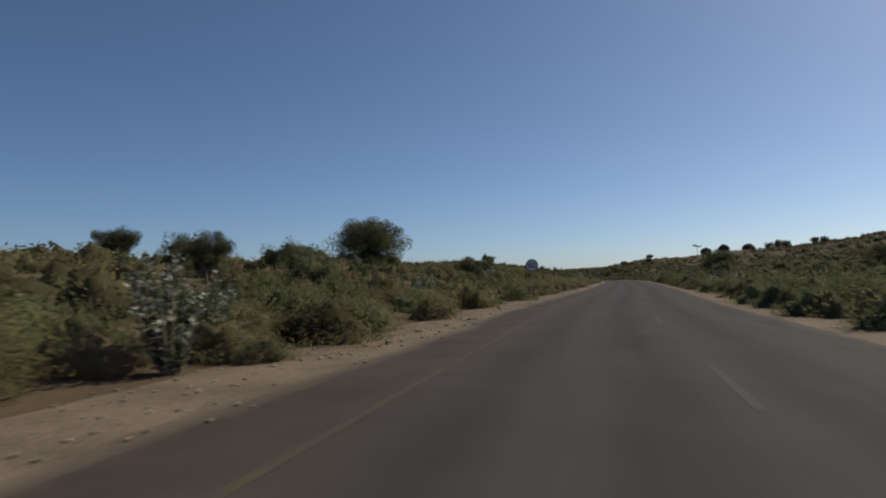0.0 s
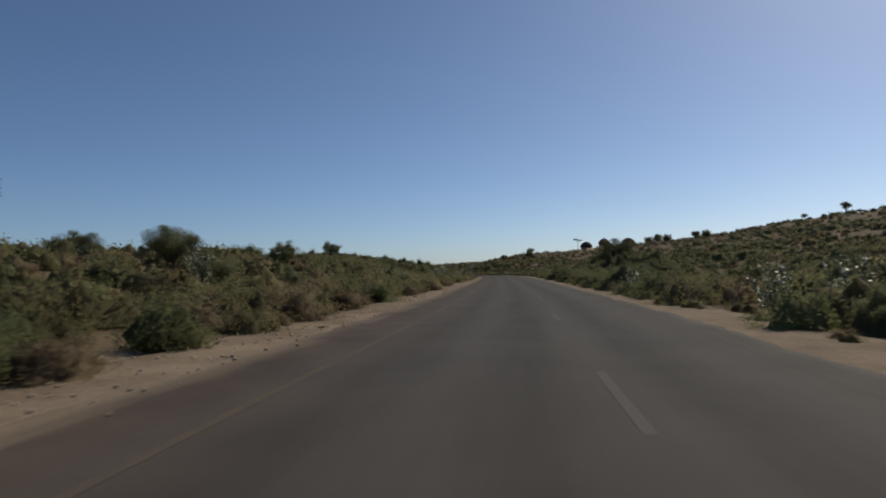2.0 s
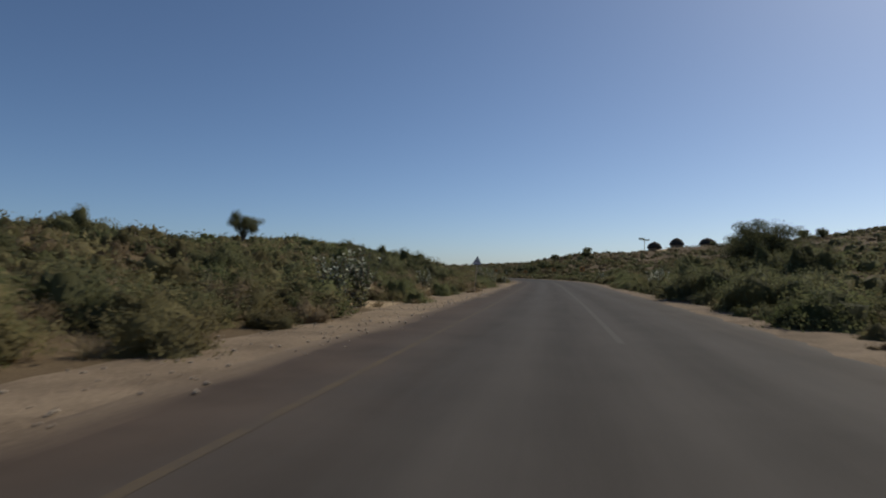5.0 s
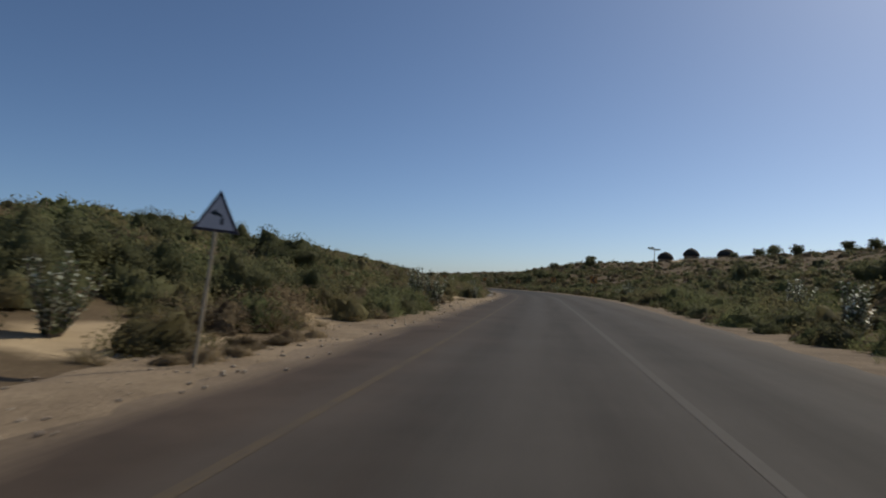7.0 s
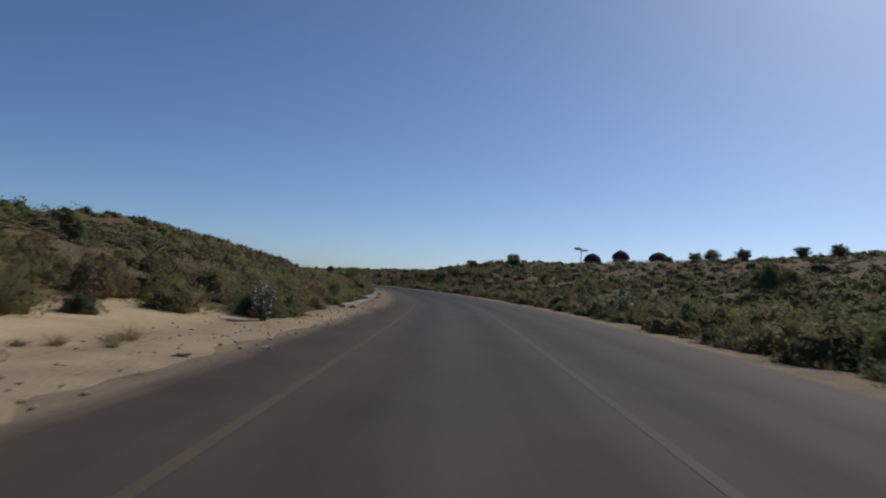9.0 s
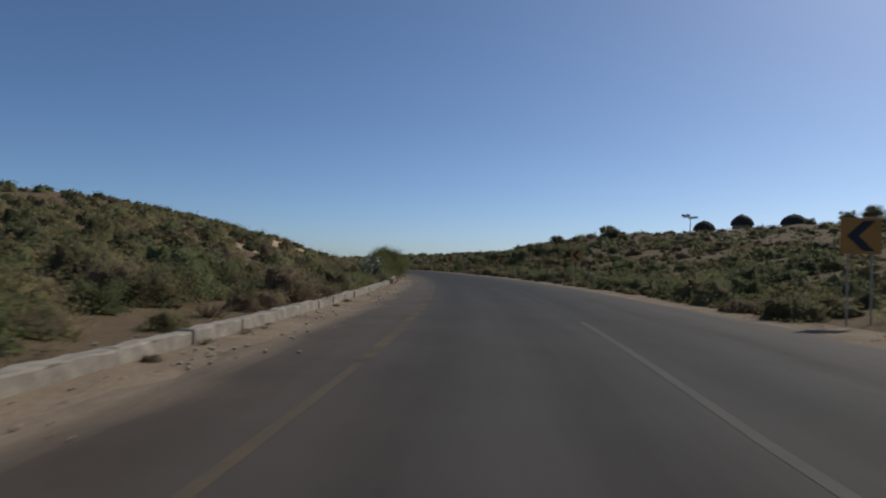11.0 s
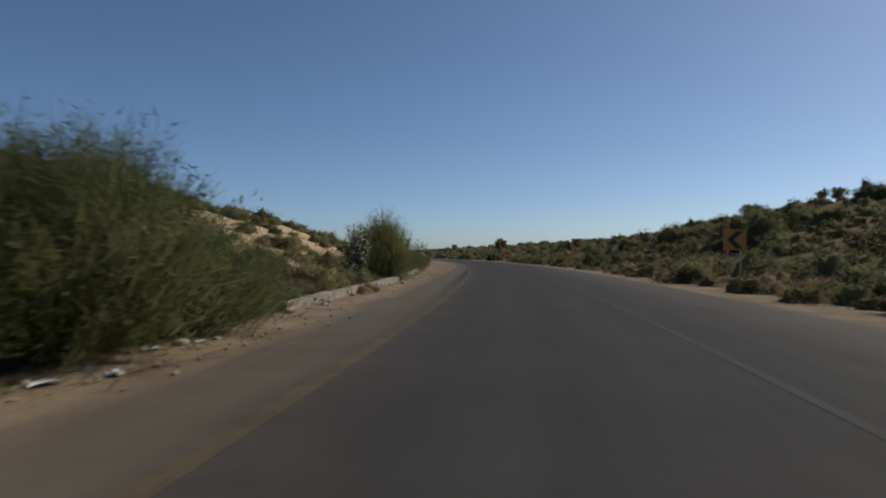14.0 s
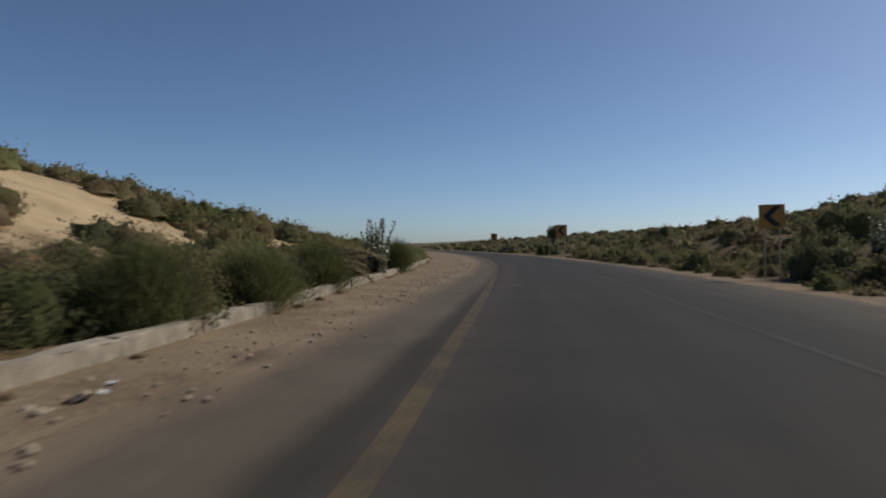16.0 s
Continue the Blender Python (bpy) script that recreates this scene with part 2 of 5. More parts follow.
PAPER = plain("paper", (0.75, 0.73, 0.70), 0.7, vary=0.1)
RAG = plain("dark_rag", (0.05, 0.04, 0.035), 0.9, vary=0.3)

# ---- the road's line: heading in degrees every 12 m ----
HEADING = [-0.36, 0.0, 0.37, 0.65, 2.4, 3.2, 2.87, 1.9, 1.5, 1.6, 1.55, 1.0, 1.0, 0.88, 0.55, 0.5, -0.2, -2.9, -5.5, -7.2,
           -8.8, -10.7, -12.5, -14.0, -15.0, -15.2, -15.6, -17.2, -19.5, -21.6, -23.3, -24.8, -26.0, -27.1, -28.0, -28.85, -29.6, -30.4]
S_AXIS = np.arange(-120.0, 640.0, 1.0)
H_AXIS = np.radians(np.interp(S_AXIS, -12 + 12.0 * np.arange(len(HEADING)), HEADING))
X_AXIS = np.concatenate([[0], np.cumsum(np.sin(H_AXIS[:-1]))])
Y_AXIS = np.concatenate([[0], np.cumsum(np.cos(H_AXIS[:-1]))])
X_AXIS, Y_AXIS = X_AXIS - X_AXIS[120], Y_AXIS - Y_AXIS[120]


def road_point(s, d):
    """Plan place of s metres along the road and d metres to the right of its centre line."""
    h = np.interp(s, S_AXIS, H_AXIS)
    return np.interp(s, S_AXIS, X_AXIS) + d * np.cos(h), np.interp(s, S_AXIS, Y_AXIS) - d * np.sin(h)


def road_coords(x, y):
    """Metres along the road and to the right of it, of plan places."""
    x, y = np.atleast_1d(np.asarray(x, float)), np.atleast_1d(np.asarray(y, float))
    s, d = np.empty_like(x), np.empty_like(x)
    for a in range(0, len(x), 4000):
        dx, dy = x[a:a + 4000, None] - X_AXIS, y[a:a + 4000, None] - Y_AXIS
        i = np.argmin(dx * dx + dy * dy, axis=1)
        r = np.arange(len(i))
        along = dx[r, i] * np.sin(H_AXIS[i]) + dy[r, i] * np.cos(H_AXIS[i])
        s[a:a + 4000] = S_AXIS[i] + along
        d[a:a + 4000] = dx[r, i] * np.cos(H_AXIS[i]) - dy[r, i] * np.sin(H_AXIS[i])
    return s, d


def waves(x, y):
    return (np.sin(x * 0.31 + 1.3 * np.sin(y * 0.17)) + np.sin(y * 0.37 + 1.7 * np.sin(x * 0.21 + 1)) + 0.6 * np.sin(x * 0.83 - y * 0.61) + 0.5 * np.sin(y * 1.07 + x * 0.45)) / 3.1


def right_edge(s):
    return np.interp(s, [0, 80, 140, 170, 294, 311, 343, 640], [3.35, 3.4, 4.2, 5.0, 5.25, 4.6, 3.8, 3.8])


def drift(s):
    """How far the markings and the asphalt's left edge leave their line in the last bend."""
    return np.interp(s, [284, 311, 343], [0.0, -0.6, -1.4])


def kerb_line(s):
    return np.interp(s, [180, 274, 283, 289, 301, 320, 345], [-6.36, -6.42, -6.85, -7.2, -8.0, -9.0, -9.6])


def land(s, d, x, y):
    """Height of the ground: a sandy bank to the left, a long slope up to a village to the right."""
    a = np.where(d < 0, np.maximum(0.0, np.abs(d) + kerb_line(s) + 6.36), np.abs(d))
    crest = np.interp(s, [-60, 0, 45, 90, 130, 155, 180, 198, 215, 235, 255, 300, 325, 350, 430, 640], [2.0, 2.2, 2.7, 3.1, 2.9, 4.2, 3.8, 2.9, 2.7, 4.1, 4.6, 5.9, 4.6, 3.2, 1.9, 2.5])
    left = crest * np.interp(a, [0, 6.6, 8, 11, 15, 20, 28, 45, 90, 250, 1500], [0, 0, 0.02, 0.12, 0.36, 0.68, 1.0, 1.1, 1.05, 1.4, 3.0])
    left = left + np.interp(s, [235, 262, 318, 345], [0, 2.9, 2.9, 0]) * np.interp(a, [27, 42, 70, 130], [0, 1, 1, 0])
    fade = np.interp(s, [-120, 0, 200, 350, 440, 640], [0.9, 1.0, 1.0, 1.05, 0.62, 0.5])
    right = fade * np.interp(a, [0, 6.2, 9, 14, 25, 50, 75, 100, 125, 155, 300, 1500], [0, 0, 0.15, 0.6, 2.1, 5.8, 9.3, 12.3, 12.9, 13.2, 15, 30])
    right = right * (1 - np.interp(s, [60, 130], [0.45, 0.0]) * np.interp(a, [10, 30, 60, 90], [0, 1, 1, 0]))
    knoll = np.interp(s, [-120, 100, 230, 300, 350], [6, 8, 9, 7, 0]) * np.interp(a, [0, 100, 120, 158, 230, 400], [0, 0, 0.1, 1, 1, 0])
    near = np.interp(s, [262, 285, 330, 350], [0, 1.4, 1.2, 0]) * np.interp(a, [0, 8, 13, 26, 40], [0, 0, 1, 1, 0])
    spur = np.interp(s, [262, 294, 326, 352], [0, 0.8, 0.8, 0]) * np.interp(a, [16, 28, 46, 66], [0, 1, 1, 0])
    brow = np.interp(s, [300, 330, 360, 400], [0, 2.2, 2.2, 0]) * np.interp(a, [34, 46, 58, 80], [0, 1, 1, 0])
    z = np.where(d < 0, left, right + knoll + near + spur + brow)
    rough = np.interp(a, [0, 6.5, 9, 16, 60], [0, 0, 0.12, 0.35, 0.5])
    far = np.interp(s, [430, 560], [0, 1.2])
    return z + rough * waves(x, y) + far * np.interp(a, [0, 15, 60], [0, 0.3, 1.0]) - np.interp(np.where(d < 0, a, a - right_edge(s) + 5.5), [0, 6.2, 7.5], [0.08, 0.08, 0.0])

# ---- mesh helpers ----
class Geo:
    """Vertices and faces that grow, then become one mesh."""

    def __init__(self):
        self.v, self.f, self.n = [], [], 0

    def add(self, verts, faces):
        verts, faces = np.asarray(verts, float), np.asarray(faces, int)
        self.v.append(verts)
        self.f.append(faces + self.n)
        self.n += len(verts)
        return self

    def mesh(self, name, material, smooth=False):
        me = bpy.data.meshes.new(name)
        v = np.concatenate(self.v)
        loops = np.concatenate([f.ravel() for f in self.f])
        sizes = np.concatenate([np.full(len(f), f.shape[1]) for f in self.f])
        me.vertices.add(len(v))
        me.vertices.foreach_set("co", v.ravel())
        me.loops.add(len(loops))
        me.loops.foreach_set("vertex_index", loops)
        me.polygons.add(len(sizes))
        me.polygons.foreach_set("loop_start", np.concatenate([[0], np.cumsum(sizes)[:-1]]))
        if smooth:
            me.polygons.foreach_set("use_smooth", np.ones(len(sizes), bool))
        me.update(calc_edges=True)
        me.materials.append(material)
        return me


def unit(a):
    return a / np.maximum(np.linalg.norm(a, axis=-1, keepdims=True), 1e-9)


def leaf_faces(rng, at, length, width, lean=None, jitter=1.0, out=None, loose=0.42):
    """Pointed leaves at places, turned at random round a leaning direction, or facing outwards like the skin of a dome."""
    n = len(at)
    u = rng.normal(size=(n, 3)) * jitter
    if lean is not None:
        u = u + lean
    u = unit(u)
    w = unit(np.cross(u, rng.normal(size=(n, 3))))
    if out is not None:
        out = unit(out + rng.normal(0, loose, (n, 3)))
        w = unit(np.cross(out, u))
        u = np.cross(w, out)
    le, wi = length * rng.uniform(0.6, 1.3, (n, 1)), width * rng.uniform(0.6, 1.3, (n, 1))
    v = np.stack([at - u * le / 2 - w * wi / 2, at - u * le / 2 + w * wi / 2, at + u * le / 2], 1).reshape(-1, 3)
    return v, np.arange(3 * n).reshape(n, 3)


def tube(geo, points, radii, sides=5):
    p, r = np.asarray(points, float), np.asarray(radii, float)
    d = unit(np.gradient(p, axis=0))
    a = unit(np.cross(d, (0.31, 0.87, 0.38)))
    b = np.cross(d, a)
    k = np.arange(sides) * 2 * np.pi / sides
    ring = p[:, None] + r[:, None, None] * (np.cos(k)[None, :, None] * a[:, None] + np.sin(k)[None, :, None] * b[:, None])
    n = len(p)
    f = [(i * sides + j, i * sides + (j + 1) % sides, (i + 1) * sides + (j + 1) % sides, (i + 1) * sides + j) for i in range(n - 1) for j in range(sides)]
    geo.add(ring.reshape(-1, 3), f)
    return geo


def bent(rng, start, way, length, steps=5, wander=0.25, lift=0.0):
    p, way = [np.asarray(start, float)], unit(np.asarray(way, float))
    for _ in range(steps):
        way = unit(way + rng.normal(size=3) * wander + (0, 0, lift))
        p.append(p[-1] + way * length / steps)
    return np.array(p)


def block(x0, x1, y0, y1, z0, z1, bevel=0.0):
    bm = bmesh.new()
    bmesh.ops.create_cube(bm, size=1)
    for v in bm.verts:
        v.co = Vector(((x0 + x1) / 2 + v.co.x * (x1 - x0), (y0 + y1) / 2 + v.co.y * (y1 - y0), (z0 + z1) / 2 + v.co.z * (z1 - z0)))
    if bevel:
        bmesh.ops.bevel(bm, geom=bm.edges[:], offset=bevel, segments=2, affect="EDGES", profile=0.5)
    return bm


def part(name, shape, material, parent=None, label=""):
    """One mesh object from a bmesh or a mesh, under its thing."""
    if isinstance(shape, bmesh.types.BMesh):
        me = bpy.data.meshes.new(name)
        shape.to_mesh(me)
        shape.free()
        me.materials.append(material)
        shape = me
    ob = new(name, shape)
    ob.parent = parent
    return tagged(ob, label)


def thing(name, label, category, group=""):
    return tagged(new(name), label, category, group)


# ---- ground and road ----
def ground_height(x, y):
    s, d = road_coords(x, y)
    return land(s, d, np.atleast_1d(x), np.atleast_1d(y))


def spread(lo, hi, step, end_lo, end_hi):
    mid = list(np.arange(lo, hi + step / 2, step))
    up, w = [], step
    while (up[-1] if up else mid[-1]) < end_hi:
        w *= 1.22
        up.append((up[-1] if up else mid[-1]) + w)
    down, w = [], step
    while (down[-1] if down else mid[0]) > end_lo:
        w *= 1.22
        down.append((down[-1] if down else mid[0]) - w)
    return np.array(down[::-1] + mid + up)


gx, gy = spread(-130, 100, 1.15, -4200, 4200), spread(-25, 420, 1.5, -2500, 4600)
mesh_x, mesh_y = [a.ravel() for a in np.meshgrid(gx, gy)]
cols, rows_n = len(gx), len(gy)
corner = (np.arange(rows_n - 1)[:, None] * cols + np.arange(cols - 1)).ravel()
sheet = Geo().add(np.stack([mesh_x, mesh_y, ground_height(mesh_x, mesh_y)], 1), np.stack([corner, corner + 1, corner + cols + 1, corner + cols], 1))
BARE = [(37, -7.3, 1.3), (48, -7.6, 1.0), (72, -7.0, 1.0), (121, -8.3, 2.4), (131, -8.4, 2.2), (138, -8.6, 2.4), (161, -7.6, 3.0), (166, -7.8, 3.4), (170, -8.5, 2.6), (112, -8.0, 2.2), (268, -19, 5.0),
        (278, -19.5, 6.5), (289, -17, 6.0), (299, -18, 6.5), (284, -11, 3.5), (262, -17, 3.5), (246, -14, 3.0), (252, -16.5, 3.0), (258, -13, 3.2), (240, -16, 2.6), (345, 92, 5.0), (353, 95, 4.0), (333, 84, 4.0), (360, 78, 2.0), (361, 84, 2.0), (221, -9.6, 1.2), (224, -9.8, 1.3), (227, -10, 1.2), (230, -10.2, 1.3), (279, -9.5, 2.0), (266, -10.5, 3.0), (272, -11.5, 3.0)]
ground_mesh = sheet.mesh("ground", SAND, True)
along, right_of = road_coords(mesh_x, mesh_y)
litter = np.where(right_of < 0, np.interp(kerb_line(along) - right_of, [0.1, 1.7], [0.0, 1.0]), np.interp(right_of - right_edge(along), [0.5, 2.2], [0.0, 1.0]))
litter += 0.5 * np.interp(right_of, [105, 130], [0.0, 1.0])
litter *= np.where((right_of < -10) & (right_of > -25), np.interp(along, [222, 234, 248, 325, 340], [1.0, 0.6, 0.25, 0.25, 1.0]), 1.0)
for bare_s, bare_d, bare_r in BARE:
    litter *= np.clip((np.hypot(along - bare_s, right_of - bare_d) - bare_r * 0.8) / 1.5, 0.0, 1.0)
ground_mesh.attributes.new("litter", "FLOAT", "POINT").data.foreach_set("value", litter)
ground_mesh.attributes.new("trodden", "FLOAT", "POINT").data.foreach_set("value", np.interp(np.abs(right_of), [6.9, 7.9], [1.0, 0.0]))
tagged(part("ground", ground_mesh, SAND), "pale sandy desert ground with dry plant litter", "ground", kind="structure")


def ribbon(name, s, lefts, rights, z, material, inner=1, thick=0.0):
    """A strip along the road between two offsets, with metres across and along as its UV."""
    k = inner + 1
    frac = np.linspace(0, 1, k)
    d = lefts[:, None] + (rights - lefts)[:, None] * frac
    x, y = road_point(np.repeat(s, k), d.ravel())
    zz = np.full_like(x, z)
    if thick:
        zz[::k], zz[k - 1::k] = z - 0.012, z - 0.012
    v = np.stack([x, y, zz], 1)
    n = len(s)
    i = (np.arange(n - 1)[:, None] * k + np.arange(inner)).ravel()
    f = np.stack([i, i + 1, i + k + 1, i + k], 1)
    g = Geo().add(v, f)
    uvs = np.stack([d.ravel(), np.repeat(s, k)], 1)
    if thick:
        lo = np.concatenate([v[::k], v[k - 1::k]]) - (0, 0, thick)
        base = len(v)
        e = np.arange(n - 1)
        g.v.append(lo)
        g.f.append(np.stack([e * k, (e + 1) * k, base + e + 1, base + e], 1))
        g.f.append(np.stack([(e + 1) * k + k - 1, e * k + k - 1, base + n + e, base + n + e + 1], 1))
        uvs = np.concatenate([uvs, uvs[::k], uvs[k - 1::k]])
    me = g.mesh(name, material)
    layer = me.uv_layers.new(name="UVMap")
    index = np.empty(len(me.loops), int)
    me.loops.foreach_get("vertex_index", index)
    layer.data.foreach_set("uv", uvs[index].ravel())
    return me


rs = np.arange(-110.0, 630.0, 1.0)
ragged_l = -6.05 + drift(rs) + 0.16 * np.sin(rs * 0.9) + 0.14 * np.sin(rs * 2.3 + 1) + 0.12 * np.sin(rs * 0.23)
ragged_r = right_edge(rs) + 0.10 * np.sin(rs * 1.1 + 2) + 0.10 * np.sin(rs * 2.7)
tagged(part("road", ribbon("road", rs, ragged_l, ragged_r, 0.0, ASPHALT, 16, 0.12), ASPHALT), "worn grey two-lane asphalt road, dusty at its edges", "road", kind="structure")


def shoulder(side, s, inner, outer):
    """The trodden verge: it lies just over the asphalt's edge and runs out under the open ground."""
    fr = np.array([0.0, 0.25, 0.5, 0.7, 0.85, 1.0])
    if side < 0:
        inner, outer = outer, inner
    d = inner[:, None] + (outer - inner)[:, None] * fr
    x, y = road_point(np.repeat(s, 6), d.ravel())
    rise = 0.012 * waves(x * 4, y * 4)
    z = np.tile([-0.02, 0.010, 0.014, 0.008, -0.03, -0.13], len(s)) + np.tile([0, 1, 1, 1, 1, 0], len(s)) * rise
    i = (np.arange(len(s) - 1)[:, None] * 6 + np.arange(5)).ravel()
    me = Geo().add(np.stack([x, y, z], 1), np.stack([i, i + 1, i + 7, i + 6], 1)).mesh("shoulder", SAND, True)
    me.attributes.new("litter", "FLOAT", "POINT").data.foreach_set("value", np.zeros(len(x)))
    me.attributes.new("trodden", "FLOAT", "POINT").data.foreach_set("value", np.interp(np.repeat(s, 6), [96, 112, 150, 160, 174, 184], [1.0, 0.8, 0.85, 0.55, 0.5, 1.0]) if side < 0 else np.ones(len(x)))
    if side < 0:
        me.flip_normals()
    tagged(part("shoulder", me, SAND), "sandy trodden road shoulder strewn with gravel", "road shoulder", kind="structure")


fs = np.arange(-100.0, 620.0, 0.5)
frayed = 0.13 * np.sin(fs * 1.7) + 0.11 * np.sin(fs * 4.1 + 1) + 0.16 * np.sin(fs * 0.37) + 0.06 * np.sin(fs * 7.3)
shoulder(-1, fs, kerb_line(fs) - 1.54, -4.95 + drift(fs) + 0.8 * frayed)
shoulder(1, fs, right_edge(fs) - 0.62 + 0.6 * frayed, right_edge(fs) + 2.1)
def edge_offset(s):
    return np.interp(s, [-60, 215, 284, 640], [-3.62, -3.60, -3.33, -3.33]) + drift(s)


for ys, paint, state, wide in ((np.arange(-60.0, 199.0, 1.0), WORN_YELLOW, "almost worn away yellow", 0.06), (np.arange(198.0, 600.0, 1.0), YELLOW_PAINT, "faded yellow", 0.10)):
    tagged(part("edge_line", ribbon("edge_line", ys, edge_offset(ys) - wide, edge_offset(ys) + wide, 0.003, paint), paint), state + " edge line painted on the road", "road marking", kind="structure")


def centre_offset(s):
    return np.interp(s, [-60, 195, 225, 640], [0.0, 0.0, 1.0, 1.0]) + drift(s)


for start in np.arange(-22.8, 96.0, 11.0):
    ds = np.linspace(start, start + 3.0, 5)
    tagged(part("centre_dash", ribbon("centre_dash", ds, np.full(5, -0.06), np.full(5, 0.06), 0.003, WHITE_PAINT), WHITE_PAINT), "faded white centre line dash painted on the road", "road marking", "centre line dashes", "structure")
for ws, paint in ((np.arange(100.0, 206.0, 1.0), WHITE_PAINT), (np.arange(205.0, 600.0, 1.0), WORN_WHITE)):
    tagged(part("centre_line", ribbon("centre_line", ws, centre_offset(ws) - 0.065, centre_offset(ws) + 0.065, 0.003, paint), paint), "faded white centre line painted on the road", "road marking", kind="structure")


# ---- plants ----
def stand(s, d):
    x, y = road_point(s, d)
    verge = 0.01 if abs(d) < (0.64 - float(kerb_line(s)) if d < 0 else float(right_edge(s)) + 1.2) else -9.0
    return float(x), float(y), max(float(ground_height(x, y)[0]), verge)


def heart(geo, rng, seed, fill, middle=(0, 0, 0), radius=1.0, low=0.0, flat=0.95, fine=(9, 4)):
    """The close-set twigs inside a bush or a clump, as one lumpy mass that the leaves cover."""
    sides, rings = fine
    a = np.arange(sides) * 2 * np.pi / sides
    e = np.linspace(low, np.pi / 2 * 0.92, rings)
    d = np.stack([np.cos(e)[:, None] * np.cos(a), np.cos(e)[:, None] * np.sin(a), np.repeat(np.sin(e)[:, None], sides, 1)], 2).reshape(-1, 3)
    lumps = 0.60 + 0.13 * np.sin(d[:, :1] * 7 + seed) + 0.13 * np.sin(d[:, 1:2] * 8 + 2 * seed) + 0.10 * np.sin(d[:, 2:] * 9 + seed) + rng.normal(0, 0.035, (len(d), 1))
    v = np.concatenate([d * lumps * (1.0, 1.0, flat) * fill * radius + middle, [np.array((0, 0, (0.60 + 0.13 * np.sin(seed) + 0.13 * np.sin(2 * seed) + 0.10 * np.sin(9 + seed)) * flat * fill * radius)) + middle]])
    f = [(i * sides + j, i * sides + (j + 1) % sides, (i + 1) * sides + (j + 1) % sides, (i + 1) * sides + j) for i in range(rings - 1) for j in range(sides)]
    geo.add(v, f)
    top = (rings - 1) * sides
    geo.v.append(np.zeros((0, 3)))
    geo.f.append(np.array([(top + j, top + (j + 1) % sides, rings * sides) for j in range(sides)]) + geo.n - len(v))


def shrub_shape(seed, kind, fine=1.0, skin=(0.74, 1.0), core=0.70):
    """One plant about a metre high: woody stems, and foliage in a skin round their outer ends."""
    rng = np.random.default_rng(seed)
    stems, leaves = Geo(), Geo()
    if kind == "tussock":
        n = 130
        foot = np.concatenate([rng.normal(0, 0.10, (n, 2)), np.zeros((n, 1))], 1)
        way = unit(np.concatenate([foot[:, :2] * 5 + rng.normal(0, 0.25, (n, 2)), np.full((n, 1), 1.0)], 1))
        side = unit(np.cross(way, rng.normal(size=(n, 3)))) * 0.010
        h = rng.uniform(0.35, 1.0, (n, 1))
        a, b = foot + way * h * 0.55, foot + way * h + np.concatenate([way[:, :2] * 0.3, np.full((n, 1), -0.12)], 1) * h
        leaves.add(np.stack([foot - side, foot + side, a + side, a - side], 1).reshape(-1, 3), np.arange(4 * n).reshape(n, 4))
        leaves.add(np.stack([a - side, a + side, b], 1).reshape(-1, 3), np.arange(3 * n).reshape(n, 3))
        tube(stems, [(0, 0, -0.05), (0, 0, 0.04), (0, 0, 0.08)], [0.07, 0.05, 0.01])
        return stems, leaves
    many, length, spread_out = {"dry": (6, 0.42, 0.75), "olive": (6, 0.42, 0.62), "green": (6, 0.42, 0.5), "dark": (6, 0.38, 0.6)}[kind]
    tips = []
    for _ in range(many):
        a = rng.uniform(0, 2 * np.pi)
        way = np.array([np.cos(a) * spread_out, np.sin(a) * spread_out, rng.uniform(0.45, 1.0)]) * (1, 1, 1)
        p = bent(rng, (rng.normal(0, 0.05), rng.normal(0, 0.05), -0.05), way, length * rng.uniform(0.75, 1.2), 4, 0.16, 0.05)
        tube(stems, p, [0.022, 0.018, 0.013, 0.009, 0.004], 3)
        tips += [p[2], p[3], p[4], p[4]]
        for _ in range(1):
            q = bent(rng, p[2 + rng.integers(2)], unit(p[4] - p[2]) + rng.normal(0, 0.55, 3), 0.18, 3, 0.2, 0.05)
            tube(stems, q, [0.008, 0.006, 0.004, 0.002], 3)
            tips += [q[2], q[3]]
    tips = np.array(tips)
    tips[:, 2] = np.maximum(tips[:, 2], 0.12)
    count, size, slim, haze = {"dry": (1900, 0.054, 0.020, 0.07), "olive": (1900, 0.050, 0.025, 0.07), "green": (1900, 0.050, 0.028, 0.07), "dark": (1900, 0.050, 0.029, 0.07)}[kind]
    count, size, slim = int(count * fine ** 2 * (1.0 if fine == 1.0 else 1.6)), size / fine, slim / fine
    at = tips[rng.integers(len(tips), size=count)] + rng.normal(0, haze, (count, 3))
    dome = unit(rng.normal(size=(count, 3)) * (1, 1, 0.9))
    dome[:, 2] = np.abs(dome[:, 2])
    lumps = 0.60 + 0.13 * np.sin(dome[:, :1] * 7 + seed) + 0.13 * np.sin(dome[:, 1:2] * 8 + 2 * seed) + 0.10 * np.sin(dome[:, 2:] * 9 + seed)
    shell = dome * lumps * (1.0, 1.0, 0.95) * rng.uniform(*skin, (count, 1))
    at = np.where(rng.random((count, 1)) < 0.99, shell, at)
    at[:, 2] = np.abs(at[:, 2]) + 0.01
    lean = unit(at * (1, 1, 0.6)) * 1.2 + (0, 0, 0.6)
    leaves.add(*leaf_faces(rng, at, size, slim, lean, out=unit(at * (1, 1, 1.1) + (0, 0, 0.12)), loose=0.75))
    heart(leaves, rng, seed, core if fine == 1.0 else core + 0.1, fine=(11, 5) if fine == 1.0 else (17, 8))
